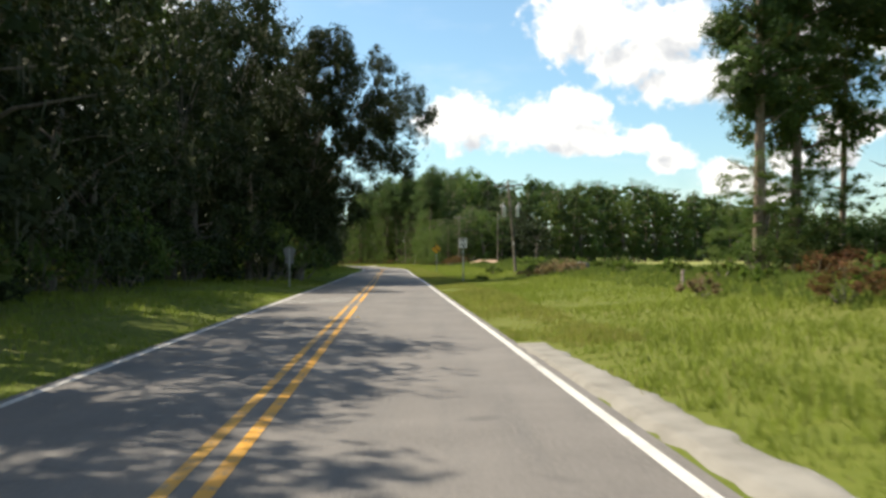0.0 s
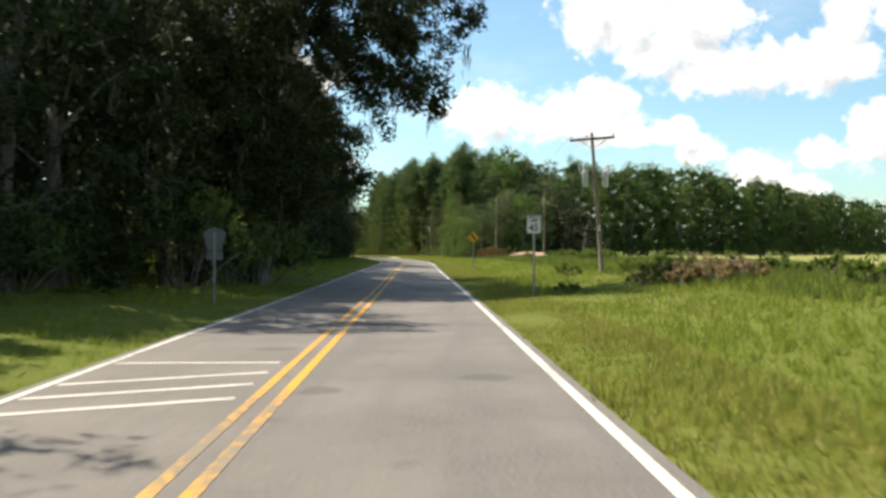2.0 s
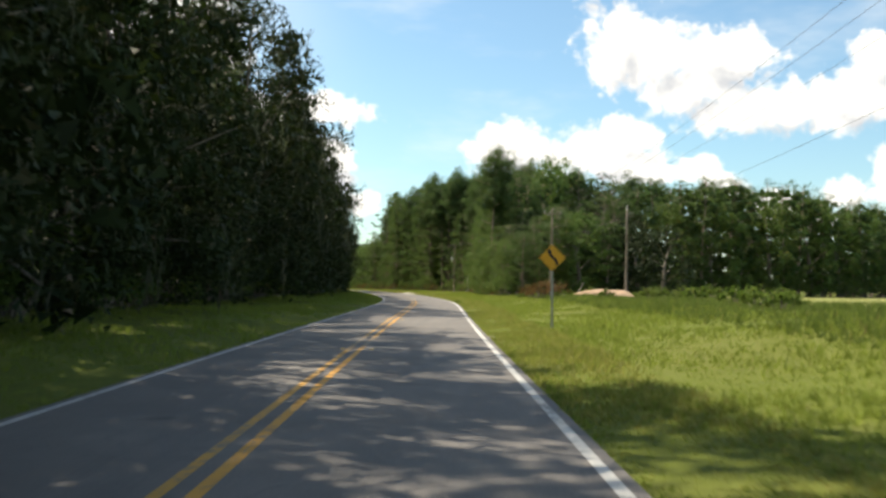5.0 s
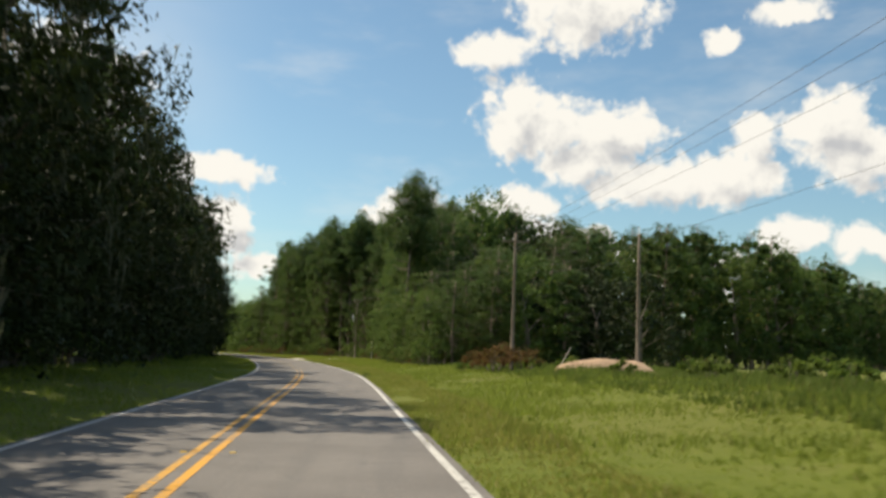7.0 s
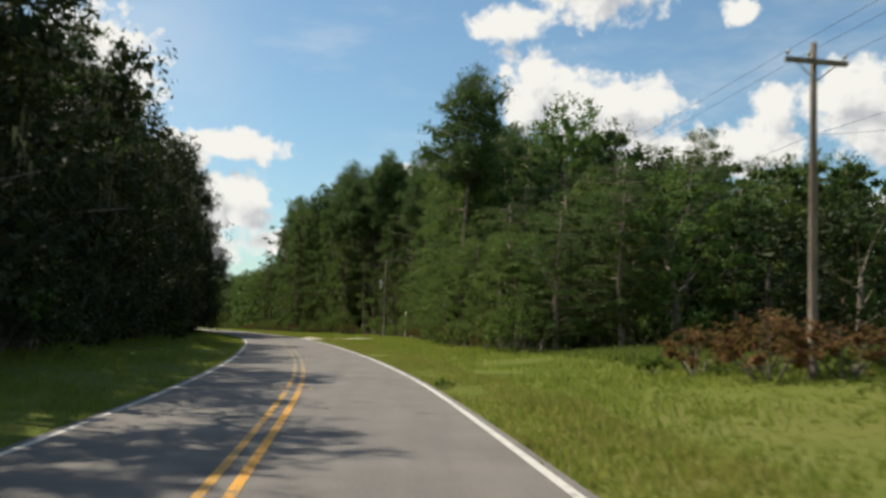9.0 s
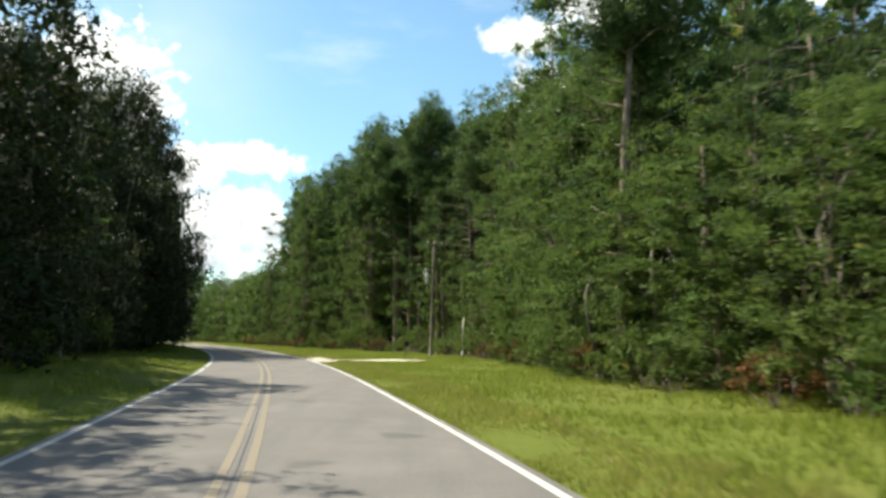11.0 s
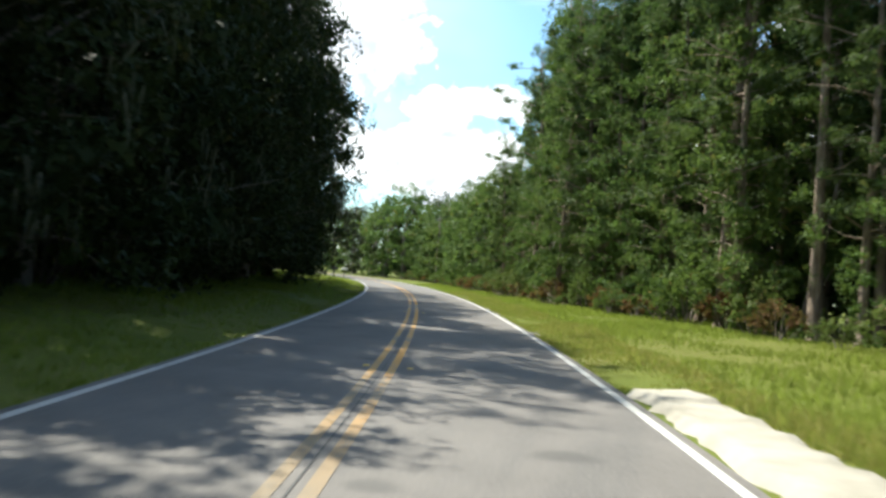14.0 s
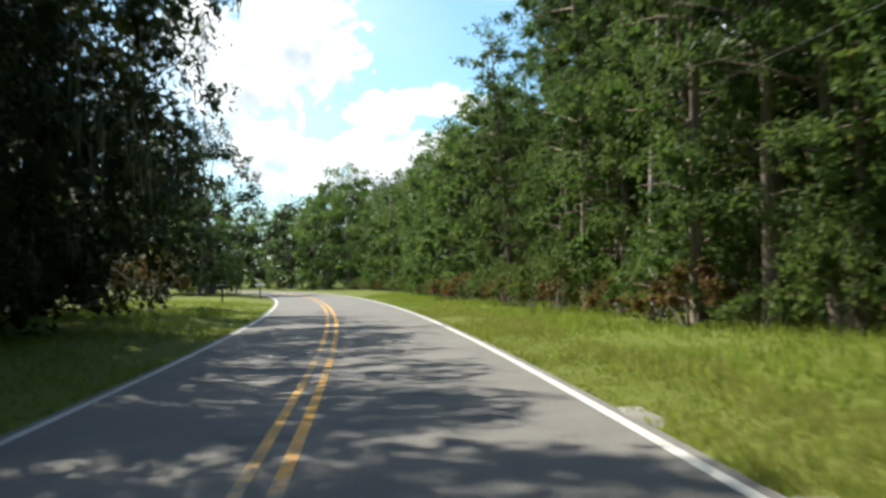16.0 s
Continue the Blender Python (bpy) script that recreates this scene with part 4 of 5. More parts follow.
for i, (x, y, s) in enumerate(((12.6, 31.8, 0.7), (13.8, 32.2, 0.8), (14.9, 31.6, 0.7))):
    plant(REDS, i, x, y, s, 0.9)


# ---------------------------------------------------------------- grass
def grass_strip(name, label, side, y0, y1, reach, count, tall, seed, lo=0.24, mat=GRASS, power=1.7, wide=1.0, blades=5):
    """Tufts of grass beside the road, thickest at its edge."""
    r = np.random.default_rng(seed)
    i0, i1 = int(np.abs(LINE[:, 1] - y0).argmin()), int(np.abs(LINE[:, 1] - y1).argmin())
    i = r.integers(i0, i1, count)
    d = lo + reach * r.uniform(0, 1, count) ** power
    edge = RIGHT_EDGE if side > 0 else LEFT_EDGE
    at = LINE[i] + NORMAL[i] * (edge + side * d)[:, None] + TANGENT[i] * r.uniform(-0.6, 0.6, (count, 1))
    keep = np.abs(road_offset(at[:, 0], at[:, 1])[0] - edge) > lo * 0.8
    keep &= ~bare_place(at[:, 0], at[:, 1])
    at, d = at[keep], d[keep]
    z = ground_z(at[:, 0], at[:, 1])
    k = len(at)
    base = np.repeat(np.stack([at[:, 0], at[:, 1], z - 0.02], 1), blades, axis=0) + np.concatenate([r.normal(size=(k * blades, 2)) * 0.06, np.zeros((k * blades, 1))], 1)
    patch = 0.75 + 0.5 * np.sin(at[:, 0] * 0.7 + at[:, 1] * 0.31) * np.sin(at[:, 1] * 0.53)
    h = np.repeat(tall * (0.55 + 0.45 * smoothstep(0.3, 2.5, d)) * patch, blades)[:, None] * r.uniform(0.5, 1.25, (k * blades, 1))
    a = r.uniform(0, 6.283, k * blades)
    side_v = np.stack([np.cos(a), np.sin(a), 0 * a], 1) * (0.011 * wide * r.uniform(0.7, 1.5, (k * blades, 1)))
    lean = np.concatenate([r.normal(size=(k * blades, 2)) * 0.32, np.ones((k * blades, 1))], 1) * h
    v = np.stack([base - side_v, base + side_v, base + lean], 1).reshape(-1, 3)
    f = np.arange(3 * k * blades).reshape(-1, 3)
    return tagged(new(name, fast_mesh(name, v, f, mat)), label, "grass", kind="stuff")


DRIVE = [(-15.05, 207.8), (-13.1, 207.9), (-11.05, 206.3), (-8.61, 204.3)]       # sandy track


def near_line(x, y, nodes, width):
    best = np.full(len(x), 1e9)
    for (ax, ay), (bx, by) in zip(nodes, nodes[1:]):
        u = np.clip(((x - ax) * (bx - ax) + (y - ay) * (by - ay)) / ((bx - ax) ** 2 + (by - ay) ** 2), 0, 1)
        best = np.minimum(best, np.hypot(x - ax - u * (bx - ax), y - ay - u * (by - ay)))
    return best < width


def bare_place(x, y):
    off = road_offset(x, y)[0]
    apron = (off < RIGHT_EDGE + 1.35) & (off > 0) & (y > 205.4) & (y < 213.8)
    shoulder = (off < RIGHT_EDGE + 0.80) & (off > 0) & (y > -6) & (y < 17.2)
    return near_line(x, y, DRIVE, 0.85) | apron | shoulder


grass_strip("verge_grass", "sunlit yellow-green grass on the road's right verge", 1, -9, 234, 10.0, 64000, 0.22, 21, power=1.25, wide=1.25, blades=4)
grass_strip("verge_grass", "pale dry grass fringing the asphalt", 1, 15.6, 275, 1.9, 29000, 0.22, 25, power=1.0, mat=PALE_GRASS)
grass_strip("verge_grass", "low green grass on the shaded left verge", -1, -9, 290, 8.0, 34000, 0.22, 22, power=1.3)
grass_strip("verge_grass", "grass on the verge where the road bends", 1, 231, 306, 9.0, 22000, 0.22, 23, power=1.25, wide=1.25, blades=4)
grass_strip("field_grass", "taller grass and weeds along the field", 1, -6, 162, 12.0, 20000, 0.34, 24, lo=6.5, mat=WEED, power=1.0, wide=2.0)


# ---------------------------------------------------------------- bare ground, shoulder, markings
def band(name, nodes, width, lift, mat, label, category, seed=1, rough=0.18, follow=True):
    """A strip of bare ground along a line, with a ragged edge."""
    r = random.Random(seed)
    pts = np.array(nodes, float)
    s = np.concatenate([[0], np.cumsum(np.linalg.norm(np.diff(pts, axis=0), axis=1))])
    t = np.arange(0, s[-1], 0.35)
    xy = np.stack([np.interp(t, s, pts[:, 0]), np.interp(t, s, pts[:, 1])], 1)
    d = np.gradient(xy, axis=0)
    d /= np.linalg.norm(d, axis=1)[:, None]
    nn = np.stack([d[:, 1], -d[:, 0]], 1)
    v, f, across = [], [], 6
    for j in range(len(t)):
        ends = min(1.0, 0.55 + 0.9 * min(t[j], s[-1] - t[j]) / width)
        wa, wb = width * 0.5 * ends * (1 + r.uniform(-rough, rough)), width * 0.5 * ends * (1 + r.uniform(-rough, rough))
        for k in range(across + 1):
            u = -wa + (wa + wb) * k / across
            p = xy[j] + nn[j] * u
            z = gz(*p) + lift * (1.0 if 0 < k < across and 1 < j < len(t) - 2 else -0.6)
            v.append((p[0], p[1], max(z, 0.004) if not follow else z))
    for j in range(len(t) - 1):
        for k in range(across):
            q = j * (across + 1) + k
            f.append((q, q + 1, q + across + 2, q + across + 1))
    return tagged(new(name, mesh_from(name, v, f, mat, smooth=True)), label, category, kind="structure")


band("sand_track", DRIVE, 1.6, 0.045, SAND, "white sandy track running off the road into the wood", "track", 3)
apron_nodes = [tuple(at_road(y, RIGHT_EDGE + 0.80)) for y in (204.3, 206.1, 208.3, 210.3, 212.2, 214.1)]
band("pavement_apron", apron_nodes, 1.05, 0.11, APRON, "pale broken paving at the mouth of the sandy track", "pavement", 4, 0.22)
shoulder_nodes = [tuple(at_road(y, RIGHT_EDGE + o)) for y, o in ((-9, 0.62), (0, 0.60), (6.2, 0.56), (9.3, 0.52), (13.1, 0.44), (17.1, 0.34))]
band("pavement_shoulder", shoulder_nodes, 0.62, 0.055, CONCRETE, "pale crumbling gravel shoulder beside the white line", "shoulder", 5, 0.22)

for k, (y0, y1, off, wide) in enumerate(((224.6, 227.2, 0.26, 0.34), (229.6, 231.4, 0.24, 0.30), (236.5, 239.5, 0.30, 0.40), (241.0, 243.4, 0.30, 0.42), (61.0, 63.4, 0.30, 0.45), (86.0, 88.0, 0.26, 0.3))):
    band("pavement_edge", [tuple(at_road(y, RIGHT_EDGE + off)) for y in np.linspace(y0, y1, 5)], wide, 0.038, CONCRETE, "crumbled asphalt edge with pale sand beside the white line", "road edge", 20 + k, 0.3)

for k, y in enumerate((32.6, 33.9, 35.2, 36.5)):
    a, b = at_road(y - 0.5, LEFT_EDGE + 0.12), at_road(y + 0.3, -0.42)
    d = unit(b - a)
    nn = np.array([-d[1], d[0]]) * 0.07
    v = [(*(a - nn), 0.006), (*(b - nn), 0.006), (*(b + nn), 0.006), (*(a + nn), 0.006)]
    tagged(new("warning_bar", mesh_from("warning_bar", v, [(0, 1, 2, 3)], WORN_WHITE)), "worn white bar painted across the left lane", "road marking", kind="structure")

SEAM = material("tar_seam", plain_nodes((0.06, 0.058, 0.055), 0.7))
seam = ribbon("road_seam", -0.098, -0.080, 0.006, SEAM, int(np.abs(LINE[:, 1] - 137).argmin()), int(np.abs(LINE[:, 1] - 234).argmin()))
tagged(seam, "dark tarred seam between the yellow lines", "road marking", kind="structure")


def road_marker(x, y, turn):
    bm = bmesh.new()
    bmesh.ops.create_cube(bm, size=1.0, matrix=Matrix.Diagonal((0.10, 0.10, 0.018, 1)))
    for vert in bm.verts:
        if vert.co.z > 0:
            vert.co.x *= 0.75
            vert.co.y *= 0.55
    me = bpy.data.meshes.new("road_marker")
    bm.to_mesh(me)
    bm.free()
    me.materials.append(AMBER)
    ob = new("road_marker", me)
    ob.matrix_basis = Matrix.Translation((x, y, 0.009)) @ Matrix.Rotation(turn, 4, "Z")
    return tagged(ob, "small amber reflective marker stuck on the asphalt", "road marker", "road markers")


first_marker = None
for y in np.arange(5.3, 268, 19.0):
    for off in (-0.36, 0.30):
        p = at_road(y, off)
        turn = math.atan2(*(TANGENT[int(np.abs(LINE[:, 1] - y).argmin())][::-1])) - math.pi / 2
        if first_marker is None:
            first_marker = road_marker(p[0], p[1], turn)
        else:
            copy_thing(first_marker, Matrix.Translation((p[0], p[1], 0.009)) @ Matrix.Rotation(turn, 4, "Z"))


# ---------------------------------------------------------------- signs
def plate(outline, thick, lift=0.0):
    """A flat plate in the xz plane that faces -y, from an outline."""
    bm = bmesh.new()
    front = [bm.verts.new((x, lift, z)) for x, z in outline]
    back = [bm.verts.new((x, lift + thick, z)) for x, z in outline]
    bm.faces.new(front)
    bm.faces.new(back[::-1])
    for k in range(len(outline)):
        j = (k + 1) % len(outline)
        bm.faces.new((front[j], front[k], back[k], back[j]))
    bmesh.ops.recalc_face_normals(bm, faces=bm.faces[:])
    return bm


def rounded(w, h, r, x=0.0, z=0.0, n=4):
    out = []
    for cx, cz, a0 in ((w / 2 - r, h / 2 - r, 0), (-w / 2 + r, h / 2 - r, 90), (-w / 2 + r, -h / 2 + r, 180), (w / 2 - r, -h / 2 + r, 270)):
        for k in range(n + 1):
            a = radians(a0 + 90 * k / n)
            out.append((x + cx + r * math.cos(a), z + cz + r * math.sin(a)))
    return out


def ring_plate(outer, inner, thick, lift):
    bm = bmesh.new()
    a = [bm.verts.new((x, lift, z)) for x, z in outer]
    b = [bm.verts.new((x, lift, z)) for x, z in inner]
    for k in range(len(a)):
        j = (k + 1) % len(a)
        bm.faces.new((a[k], a[j], b[j], b[k]))
    bmesh.ops.recalc_face_normals(bm, faces=bm.faces[:])
    return bm


def lettering(text, size, at, parent, mat):
    cu = bpy.data.curves.new("lettering", "FONT")
    cu.body, cu.size, cu.align_x, cu.align_y, cu.extrude, cu.offset = text, size, "CENTER", "CENTER", 0.001, size * 0.02
    cu.materials.append(mat)
    ob = child(new("lettering", cu), parent)
    ob.matrix_basis = Matrix.Translation(at) @ Matrix.Rotation(radians(90), 4, "X")
    return ob


def sign_post(root, height, lean=0.0):
    """A U-channel steel post."""
    bm = bmesh.new()
    prof = [(-0.035, 0.0), (-0.022, 0.0), (-0.014, 0.022), (0.014, 0.022), (0.022, 0.0), (0.035, 0.0), (0.035, 0.006), (0.020, 0.028), (-0.020, 0.028), (-0.035, 0.006)]
    low = [bm.verts.new((x, y, -0.3)) for x, y in prof]
    top = [bm.verts.new((x + lean, y, height)) for x, y in prof]
    for k in range(len(prof)):
        j = (k + 1) % len(prof)
        bm.faces.new((low[k], low[j], top[j], top[k]))
    bm.faces.new(top)
    bmesh.ops.recalc_face_normals(bm, faces=bm.faces[:])
    return part("post", bm, STEEL, root)


def stand(root, x, y, turn=0.0):
    root.matrix_basis = Matrix.Translation((x, y, gz(x, y))) @ Matrix.Rotation(radians(turn), 4, "Z")
    return root


speed_sign = tagged(new("speed_limit_sign"), "white speed limit 45 sign on a steel post in the grass", "road sign")
sign_post(speed_sign, 2.55)
panel = part("panel", plate(rounded(0.46, 0.585, 0.04, 0, 2.27), 0.004, -0.012), SIGN_WHITE, speed_sign, "white panel with black lettering")
part("border", ring_plate(rounded(0.435, 0.56, 0.035, 0, 2.27), rounded(0.415, 0.54, 0.03, 0, 2.27), 0.0, -0.0135), SIGN_BLACK, panel)
lettering("SPEED", 0.124, (0, -0.0135, 2.49), panel, SIGN_BLACK)
lettering("LIMIT", 0.124, (0, -0.0135, 2.378), panel, SIGN_BLACK)
lettering("45", 0.315, (0, -0.0135, 2.155), panel, SIGN_BLACK)
for z in (2.07, 2.47):
    part("bolt", tube([(0, -0.022, z), (0, 0.02, z)], [0.012, 0.012], 6), STEEL, panel)
stand(speed_sign, 1.2, 53.9, 4)

curve_sign = tagged(new("winding_road_sign"), "yellow diamond winding road sign on a steel post", "road sign")
sign_post(curve_sign, 2.73)
diamond = [(0, 0.435), (-0.435, 0), (0, -0.435), (0.435, 0)]


def cut_corners(pts, c=0.06):
    out = []
    for k, (x, z) in enumerate(pts):
        px, pz = pts[k - 1]
        nx, nz = pts[(k + 1) % len(pts)]
        out += [(x + (px - x) * c, z + (pz - z) * c), (x + (nx - x) * c, z + (nz - z) * c)]
    return out


board = [(x, z + 2.30) for x, z in cut_corners(diamond)]
yellow = part("panel", plate(board, 0.004, -0.012), SIGN_YELLOW, curve_sign, "yellow diamond panel")
part("border", ring_plate([(x * 0.95, (z - 2.30) * 0.95 + 2.30) for x, z in board], [(x * 0.915, (z - 2.30) * 0.915 + 2.30) for x, z in board], 0, -0.0135), SIGN_BLACK, yellow)
mid = [(0.135, -0.235), (0.135, -0.13), (0.085, -0.05), (0.01, 0.01), (-0.06, 0.075), (-0.085, 0.15)]
half = 0.042
left_side, right_side = [], []
for k, (x, z) in enumerate(mid):
    ax, az_ = mid[max(k - 1, 0)]
    bx, bz = mid[min(k + 1, len(mid) - 1)]
    ln = math.hypot(bx - ax, bz - az_)
    left_side.append((x - (bz - az_) / ln * half, z + (bx - ax) / ln * half + 2.30))
    right_side.append((x + (bz - az_) / ln * half, z - (bx - ax) / ln * half + 2.30))
arrow = right_side + [(-0.005, 0.155 + 2.30), (-0.10, 0.30 + 2.30), (-0.185, 0.135 + 2.30)] + left_side[::-1]
part("arrow", plate(arrow, 0.001, -0.0140), SIGN_BLACK, yellow)
for z in (2.08, 2.52):
    part("bolt", tube([(0, -0.022, z), (0, 0.02, z)], [0.012, 0.012], 6), STEEL, yellow)
stand(curve_sign, -0.54, 89.2, 4)

route_sign = tagged(new("route_sign"), "grey back of a shield-shaped route sign on a post", "road sign")
sign_post(route_sign, 2.0)
shield = [(-0.22, 2.05), (-0.12, 2.09), (0, 2.13), (0.12, 2.09), (0.22, 2.05), (0.31, 1.98), (0.30, 1.86), (0.24, 1.68), (0.20, 1.52), (0.19, 1.48), (-0.19, 1.48), (-0.20, 1.52),
          (-0.24, 1.68), (-0.30, 1.86), (-0.31, 1.98)]
part("shield_panel", plate(shield[::-1], 0.004, 0.03), SIGN_BACK, route_sign, "unpainted metal back of the shield")
part("lower_panel", plate(rounded(0.46, 0.24, 0.02, 0, 1.33), 0.004, 0.03), SIGN_BACK, route_sign)
stand(route_sign, -8.01, 49.9, 4)


# ---------------------------------------------------------------- poles and wires
def utility_pole(label, x, y, height, arm=0.0, arm_z=0.45, lean=(0, 0), cans=0, turn=0.0, guard=False, bracket=False):
    root = tagged(new("utility_pole"), label, "utility pole", "poles along the road")
    top = Vector((lean[0], lean[1], height))
    part("pole", tube([Vector((0, 0, -0.4)), top * 0.35, top * 0.7, top], [0.100, 0.092, 0.080, 0.068], 10), POLE_WOOD, root)
    ends = []
    if arm:
        c = top * (1 - arm_z / height)
        bm = box_bm((arm, 0.09, 0.11), (c.x, c.y - 0.12, c.z), 0.012, Matrix.Rotation(lean[0] / height, 4, "Y"))
        cross = part("crossarm", bm, POLE_WOOD, root)
        for s in (-1, 1):
            part("brace", tube([(c.x + s * arm * 0.32, c.y - 0.13, c.z - 0.05), (c.x, c.y - 0.10, c.z - 0.42)], [0.016, 0.016], 5), STEEL, root)
        for u in (-0.46, -0.12, 0.46) if arm > 1.2 else (-0.45, 0.45):
            q = Vector((c.x + u * arm, c.y - 0.12, c.z + 0.055 - u * arm * lean[0] / height))
            bm = tube([q, q + Vector((0, 0, 0.06)), q + Vector((0, 0, 0.07)), q + Vector((0, 0, 0.15))], [0.02, 0.02, 0.05, 0.03], 8)
            part("insulator", bm, PORCELAIN, cross)
            ends.append(q + Vector((0, 0, 0.14)))
    else:
        ends.append(top)
    for k in range(cans):
        s = -1 if k == 0 else 1
        c = top * 0.67 + Vector((s * 0.46, -0.05, 0))
        bm = tube([c + Vector((0, 0, -0.36)), c + Vector((0, 0, -0.33)), c + Vector((0, 0, 0.30)), c + Vector((0, 0, 0.36)), c + Vector((0, 0, 0.40))], [0.10, 0.125, 0.125, 0.12, 0.05], 12)
        can = part("transformer", bm, TIN_GREY, root, "grey cylindrical transformer can")
        part("bushing", tube([c + Vector((0.06 * s, 0, 0.38)), c + Vector((0.09 * s, 0, 0.52)), c + Vector((0.10 * s, 0, 0.66))], [0.035, 0.05, 0.02], 7), PORCELAIN, can)
        part("arrester", tube([c + Vector((s * 0.12, 0, 0.2)), c + Vector((s * 0.24, 0, 0.3)), c + Vector((s * 0.25, 0, 0.52))], [0.02, 0.03, 0.025], 6), PORCELAIN, can)
        part("hanger", tube([c + Vector((-s * 0.11, 0, 0.1)), c + Vector((-s * 0.46, 0.04, 0.1))], [0.03, 0.03], 5), STEEL, can)
    if bracket:
        part("bracket", tube([top + Vector((0, 0, -0.25)), top + Vector((0.5, 0, -0.2))], [0.02, 0.015], 5), STEEL, root)
        part("pin", tube([top, top + Vector((0, 0, 0.35))], [0.03, 0.02], 6), PORCELAIN, root)
    if guard:
        part("guard", box_bm((0.06, 0.03, 0.28), (top.x * 0.32, top.y * 0.32 - 0.11, height * 0.32), 0.004), WHITE_PIPE, root, "white plastic cable guard")
    m = Matrix.Translation((x, y, gz(x, y))) @ Matrix.Rotation(radians(turn), 4, "Z")
    root.matrix_basis = m
    return root, [m @ e for e in ends], m @ (top * 0.72)


def wire(a, b, sag, label="thin dark overhead wire between two poles", thick=0.0045):
    pts = []
    for k in range(15):
        u = k / 14
        p = Vector(a).lerp(Vector(b), u)
        pts.append(p - Vector((0, 0, sag * 4 * u * (1 - u))))
    bm = tube(pts, [thick] * 15, 5)
    me = bpy.data.meshes.new("overhead_wire")
    bm.to_mesh(me)
    bm.free()
    me.materials.append(WIRE)
    return tagged(new("overhead_wire", me), label, "wire", "overhead wires")


pole_one, e1, low1 = utility_pole("leaning wooden utility pole with crossarm and two transformers", 5.16, 66.6, 6.35, 2.05, 0.30, (-0.50, -0.1), 2, 3, True)
pole_two, e2, low2 = utility_pole("wooden utility pole with a crossarm at the wood's edge", 2.35, 135.8, 7.2, 1.45, 0.45, (0.12, 0), 0, 8)
pole_three, e3, low3 = utility_pole("bare wooden utility pole beside a sandy bank", 7.6, 130.6, 6.5, 0.0, 0.4, (0.06, 0), 0, 0, False, True)
pole_four, e4, low4 = utility_pole("wooden utility pole in front of tall pines", -8.31, 213.0, 7.9, 1.1, 0.30, (0.15, 0), 1, 20)
pole_five, e5, low5 = utility_pole("distant wooden utility pole beside the bend", -43.34, 315.3, 8.4, 1.4, 0.4, (0, 0), 0, 30)
for first, second in ((e1, e2), (e2, e4), (e4, e5)):
    for a, b in zip(first, second):
        wire(a, b, 0.7)
wire(low2, low3 + Vector((0, 0, 0.7)), 0.25)
wire(low1, low2, 0.8)
wire(low2, low4, 0.9)
wire(low4, low5, 0.9)


# ---------------------------------------------------------------- small things
marker_post = tagged(new("marker_post"), "tall white plastic marker post in the grass", "post")
part("pipe", tube([(0, 0, -0.3), (0.03, 0, 1.4), (0.09, 0, 2.68), (0.09, 0, 2.70)], [0.058, 0.058, 0.058, 0.03], 10), WHITE_PIPE, marker_post)
part("band", tube([(0.085, 0, 2.45), (0.088, 0, 2.55)], [0.061, 0.061], 10), SIGN_YELLOW, marker_post)
stand(marker_post, -6.15, 214.0)

meter = tagged(new("meter_post"), "short weathered wooden post with a dark meter box", "post")
part("stake", box_bm((0.10, 0.10, 1.35), (0, 0, 0.45), 0.01), POLE_WOOD, meter)
part("meter_box", box_bm((0.28, 0.16, 0.36), (0, -0.13, 0.92), 0.02), BOX_BLACK, meter, "dark grey meter box")
stand(meter, -9.96, 212.7, 15)

stake = tagged(new("leaning_stake"), "pale bare stake leaning in the weeds", "stake")
part("rod", tube([(0, 0, -0.2), (0.38, 0, 0.55), (0.72, 0, 1.15)], [0.03, 0.028, 0.022], 6), DEAD_WOOD, stake)
stand(stake, 3.8, 131.0)

small_stake = tagged(new("fence_stake"), "short dark weathered stake in the field", "stake")
part("rod", tube([(0, 0, -0.2), (0.02, 0, 0.55)], [0.06, 0.05], 7), POLE_WOOD, small_stake)
stand(small_stake, 7.62, 30.1)


def mailbox(label, x, y, turn, box_mat, post_mat, high=1.0, length=0.48):
    root = tagged(new("mailbox"), label, "mailbox", "mailboxes by the road")
    part("post", box_bm((0.10, 0.10, high + 0.3), (0, 0, (high - 0.3) / 2), 0.01), post_mat, root)
    bm = bmesh.new()
    prof = [(-0.09, 0.0), (0.09, 0.0), (0.09, 0.12)] + [(0.09 * math.cos(a), 0.12 + 0.09 * math.sin(a)) for a in (math.pi * k / 8 for k in range(1, 8))] + [(-0.09, 0.12)]
    a = [bm.verts.new((u, -length / 2, high + z)) for u, z in prof]
    b = [bm.verts.new((u, length / 2, high + z)) for u, z in prof]
    for k in range(len(prof)):
        j = (k + 1) % len(prof)
        bm.faces.new((a[k], a[j], b[j], b[k]))
    bm.faces.new(a)
    bm.faces.new(b[::-1])
    bmesh.ops.recalc_face_normals(bm, faces=bm.faces[:])
    body = part("box", bm, box_mat, root)
    part("flag", box_bm((0.008, 0.05, 0.16), (0.098, 0.05, high + 0.18)), RED_LEAF, body)
    part("door", box_bm((0.17, 0.012, 0.18), (0, -length / 2 - 0.006, high + 0.1), 0.004), box_mat, body)
    root.matrix_basis = Matrix.Translation((x, y, gz(x, y))) @ Matrix.Rotation(radians(turn), 4, "Z")
    return root


mailbox("black mailbox on a thick dark post beside the yard", -44.86, 281.5, 118, BOX_BLACK, BOX_BLACK, 0.85, 0.6)
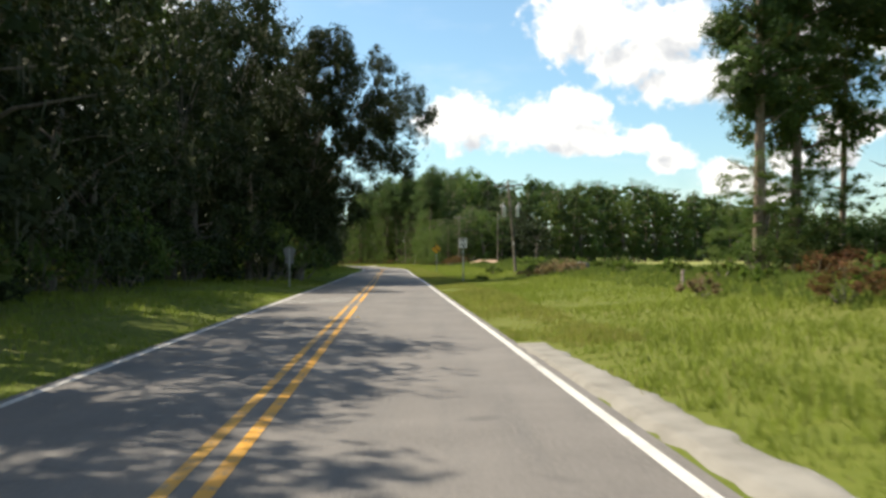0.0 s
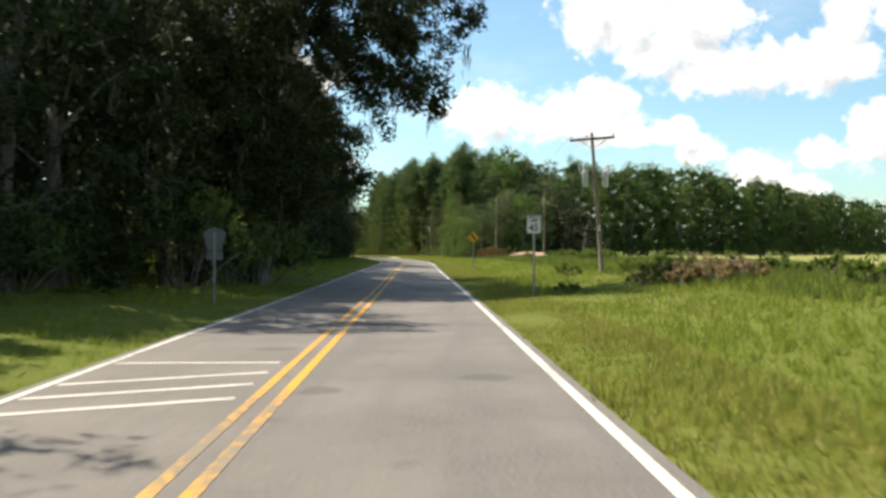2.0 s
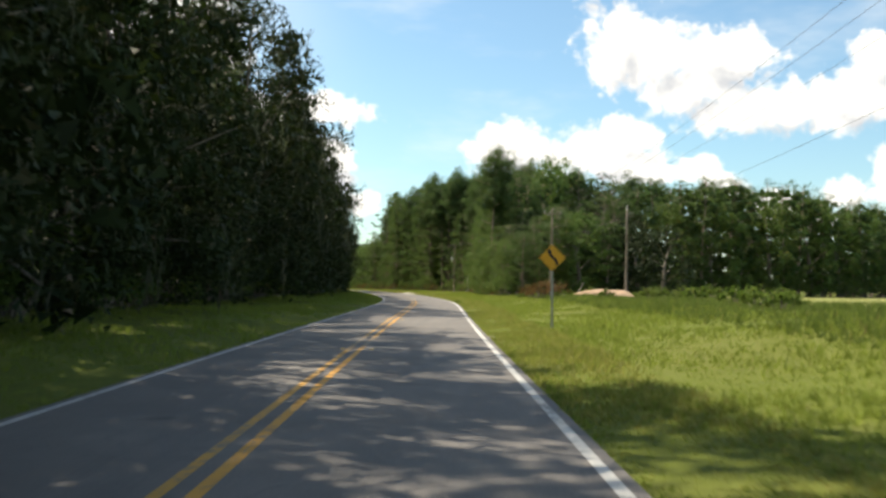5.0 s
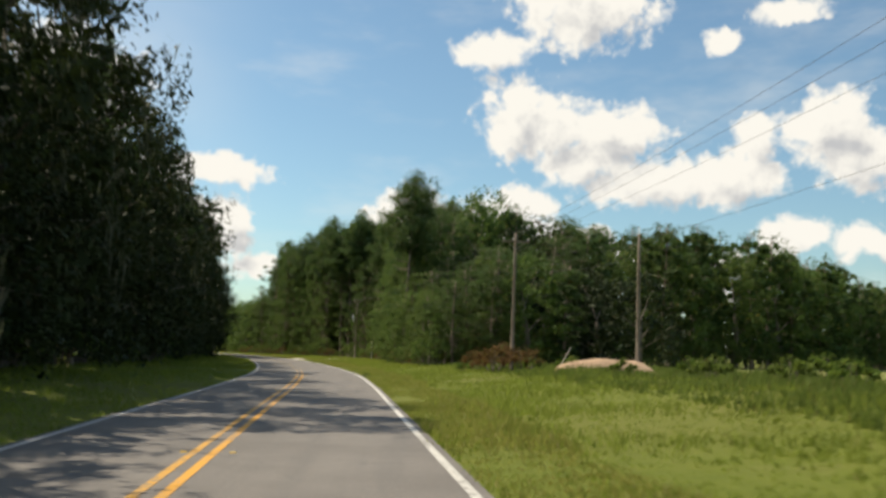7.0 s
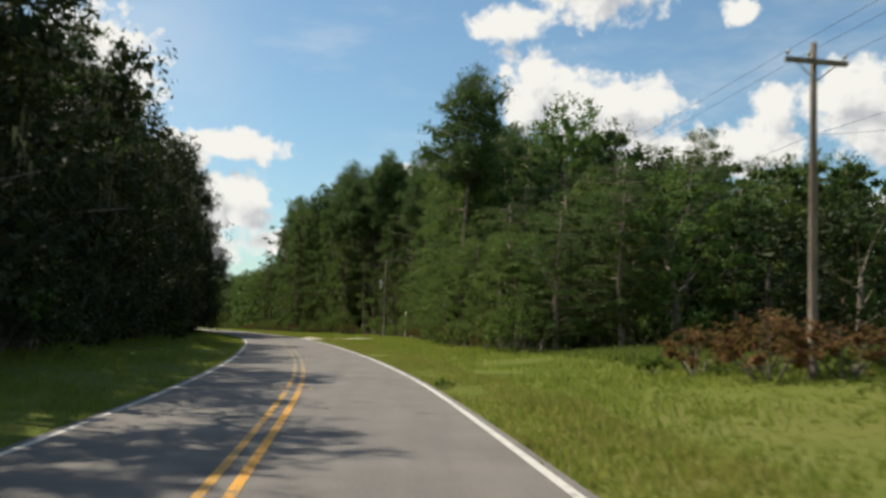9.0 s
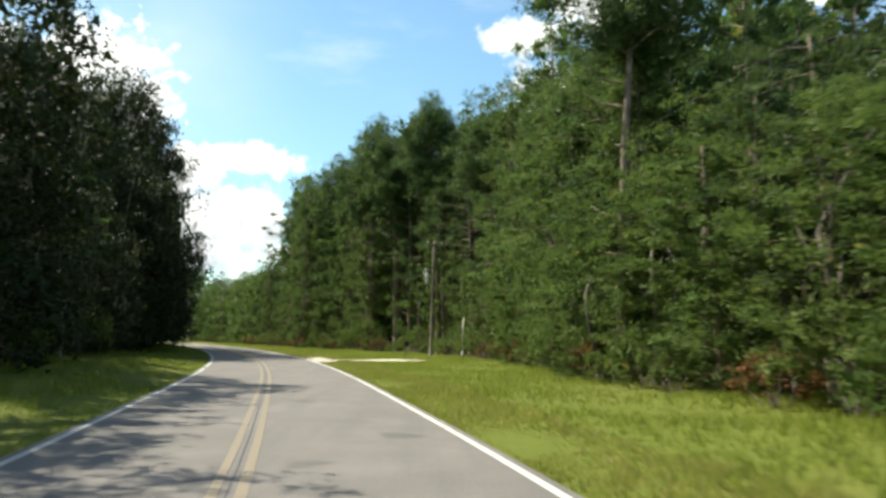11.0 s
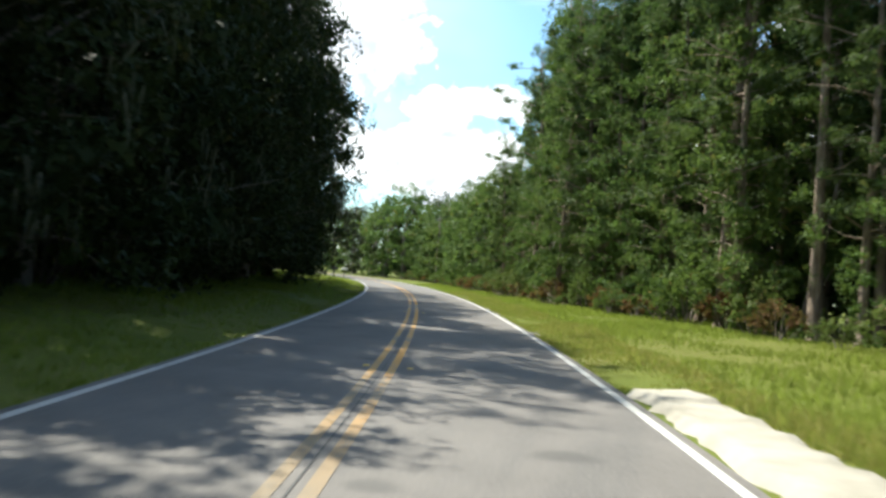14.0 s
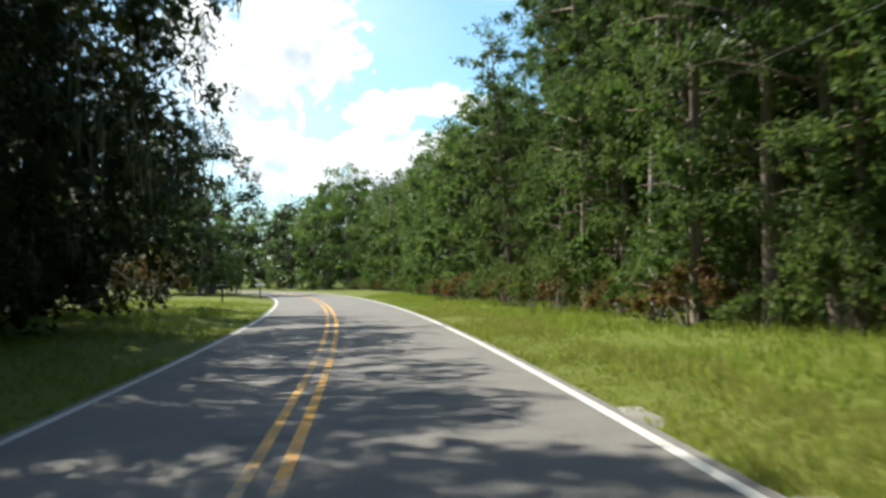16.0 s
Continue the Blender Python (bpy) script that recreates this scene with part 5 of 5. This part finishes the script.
mailbox("white mailbox on a wooden post beside the bend", -52, 305.5, 128, WHITE_PIPE, POLE_WOOD, 1.0, 0.7)


def dirt_ridge(x, y, length, width, height, turn, seed):
    r = random.Random(seed)
    v, f = [], []
    nu, nv = 26, 12
    for i in range(nu + 1):
        for j in range(nv + 1):
            u, s = i / nu * 2 - 1, j / nv * 2 - 1
            h = height * max(0, 1 - u ** 4) * max(0, 1 - s * s) * (0.9 + 0.07 * math.sin(u * 7 + seed)) + r.uniform(-0.02, 0.02)
            q = Matrix.Rotation(radians(turn), 3, "Z") @ Vector((u * length / 2, s * width / 2, 0))
            v.append((x + q.x, y + q.y, gz(x + q.x, y + q.y) + h - 0.02))
    for i in range(nu):
        for j in range(nv):
            a = i * (nv + 1) + j
            f.append((a, a + nv + 1, a + nv + 2, a + 1))
    return tagged(new("dirt_bank", mesh_from("dirt_bank", v, f, CLAY, smooth=True)), "low bank of bare sandy clay under the poles", "dirt bank", kind="structure")


dirt_ridge(5.8, 130.0, 4.8, 1.9, 0.70, -4, 2)


def cut_log(x, y, length, radius, turn, label):
    root = tagged(new("cut_log"), label, "log")
    part("trunk_piece", tube([(-length / 2, 0, radius * 0.8), (0, 0.05, radius * 0.82), (length / 2, 0, radius * 0.8)], [radius, radius * 1.05, radius * 0.95], 12), OAK_BARK, root)
    root.matrix_basis = Matrix.Translation((x, y, gz(x, y))) @ Matrix.Rotation(radians(turn), 4, "Z")
    return root


cut_log(7.92, 54.4, 1.0, 0.30, 30, "short thick brown log lying in the weeds")
cut_log(7.22, 53.2, 1.3, 0.18, -25, "thin brown log lying in the weeds")
TAN_LEAF = material("dry_brush", leaf_nodes((0.19, 0.125, 0.075), (0.38, 0.26, 0.16), (0.10, 0.13, 0.04), 0.3, 0.8))
TANS = [shrub("dry_brush", "heap of dry tan brush and dead stalks in the grass", 1.2, 1.1, 151, TAN_LEAF, 0.14, 150, 12, "brush", core=0.35)]
for x, y, s in ((6.22, 55.0, 0.8), (7.42, 56.0, 0.7), (6.42, 52.0, 0.8), (7.02, 51.0, 0.8), (5.72, 52.7, 0.7), (6.62, 24.3, 0.6), (4.81, 54.9, 0.5)):
    plant(TANS, 0, x, y, s, 0.9)
for i, (x, y, s) in enumerate(((7.92, 18.6, 0.55), (8.62, 17.9, 0.45), (1.5, 136.0, 0.9), (2.9, 135.4, 0.85), (2.2, 138.0, 0.95), (0.9, 139.0, 0.8), (0.76, 167.0, 0.7), (1.55, 165.7, 0.6))):
    plant(REDS, i, x, y, s, 1.0)
WEEDS = [shrub("weed_clump", "clump of tall green weeds in the field grass", 1.0, 0.9, 171 + i, WEED, 0.13, 190, 11, "weeds", core=0.35) for i in range(2)]
for i, (x, y, s) in enumerate(((2.21, 53.3, 0.5), (3.62, 66.7, 0.8), (5.62, 55.2, 0.9), (6.02, 57.6, 1.0), (7.02, 59.4, 1.0), (8.22, 56.9, 0.9), (9.42, 55.5, 0.9), (9.62, 51.2, 0.9),
                               (9.02, 47.1, 0.8), (10.43, 43.6, 0.8), (9.82, 39.6, 0.8), (9.42, 31.6, 0.9), (8.82, 26.5, 0.7), (10.62, 23.2, 0.9), (12.03, 25.4, 0.9), (6.22, 65.6, 0.7),
                               (8.43, 95.7, 0.9), (9.03, 101.1, 1.0), (9.43, 106.5, 1.0), (8.63, 112.0, 0.9), (9.23, 117.4, 1.0), (7.63, 120.6, 0.9), (8.83, 123.6, 1.0), (5.43, 124.6, 0.7),
                               (10.83, 103.3, 1.0), (11.43, 111.0, 1.1), (11.03, 118.8, 1.1), (4.43, 130.1, 0.7), (9.84, 129.6, 0.9), (-5.19, 139.8, 0.3), (3.44, 136.2, 0.8), (5.65, 137.5, 0.9), (0.24, 140.4, 0.6))):
    plant(WEEDS, i, x, y, s, 1.0, group="weed clumps in the field")


# dry field beyond the verge
fx, fy = np.arange(9, 131, 2.0), np.arange(40, 300, 2.0)
v, f, ids = [], [], {}
for x in fx:
    for y in fy:
        ids[(x, y)] = len(v)
        v.append((x, y, gz(x, y) + 0.05))
edge_x, edge_y = [p[0] for p in FIELD_EDGE], [p[1] for p in FIELD_EDGE]
for x in fx[:-1]:
    for y in fy[:-1]:
        wave = 2.2 * math.sin(x * 0.21) + 1.6 * math.sin(x * 0.53 + 1.0)
        if y < np.interp(x, edge_x, edge_y) - 4 and y > 62 - 0.19 * x + 1.5 * wave and x > 11 + 0.045 * max(0, 90 - y) + 1.5 * math.sin(y * 0.2) and x < 118 + 2 * wave:
            f.append((ids[(x, y)], ids[(x + 2, y)], ids[(x + 2, y + 2)], ids[(x, y + 2)]))


def field_nodes(n):
    p = place(n)
    a = n.noise(p, 0.35, 5.0, 0.6).outputs["Fac"]
    b = n.noise(p, 6.0, 5.0, 0.7).outputs["Fac"]
    c = n.ramp(a, [(0.3, (0.155, 0.185, 0.045)), (0.6, (0.25, 0.240, 0.085))])
    c = n.mix(n.range(b, 0.4, 0.7, 0.0, 0.5), c, (0.17, 0.19, 0.06))
    return surface(n, c, 0.9, bump=b, strength=0.7, distance=0.08, spec=0.1)


tagged(new("ground_field", mesh_from("ground_field", v, f, material("dry_field", field_nodes), smooth=True)), "dry straw-coloured mown field behind the verge", "field", kind="structure")
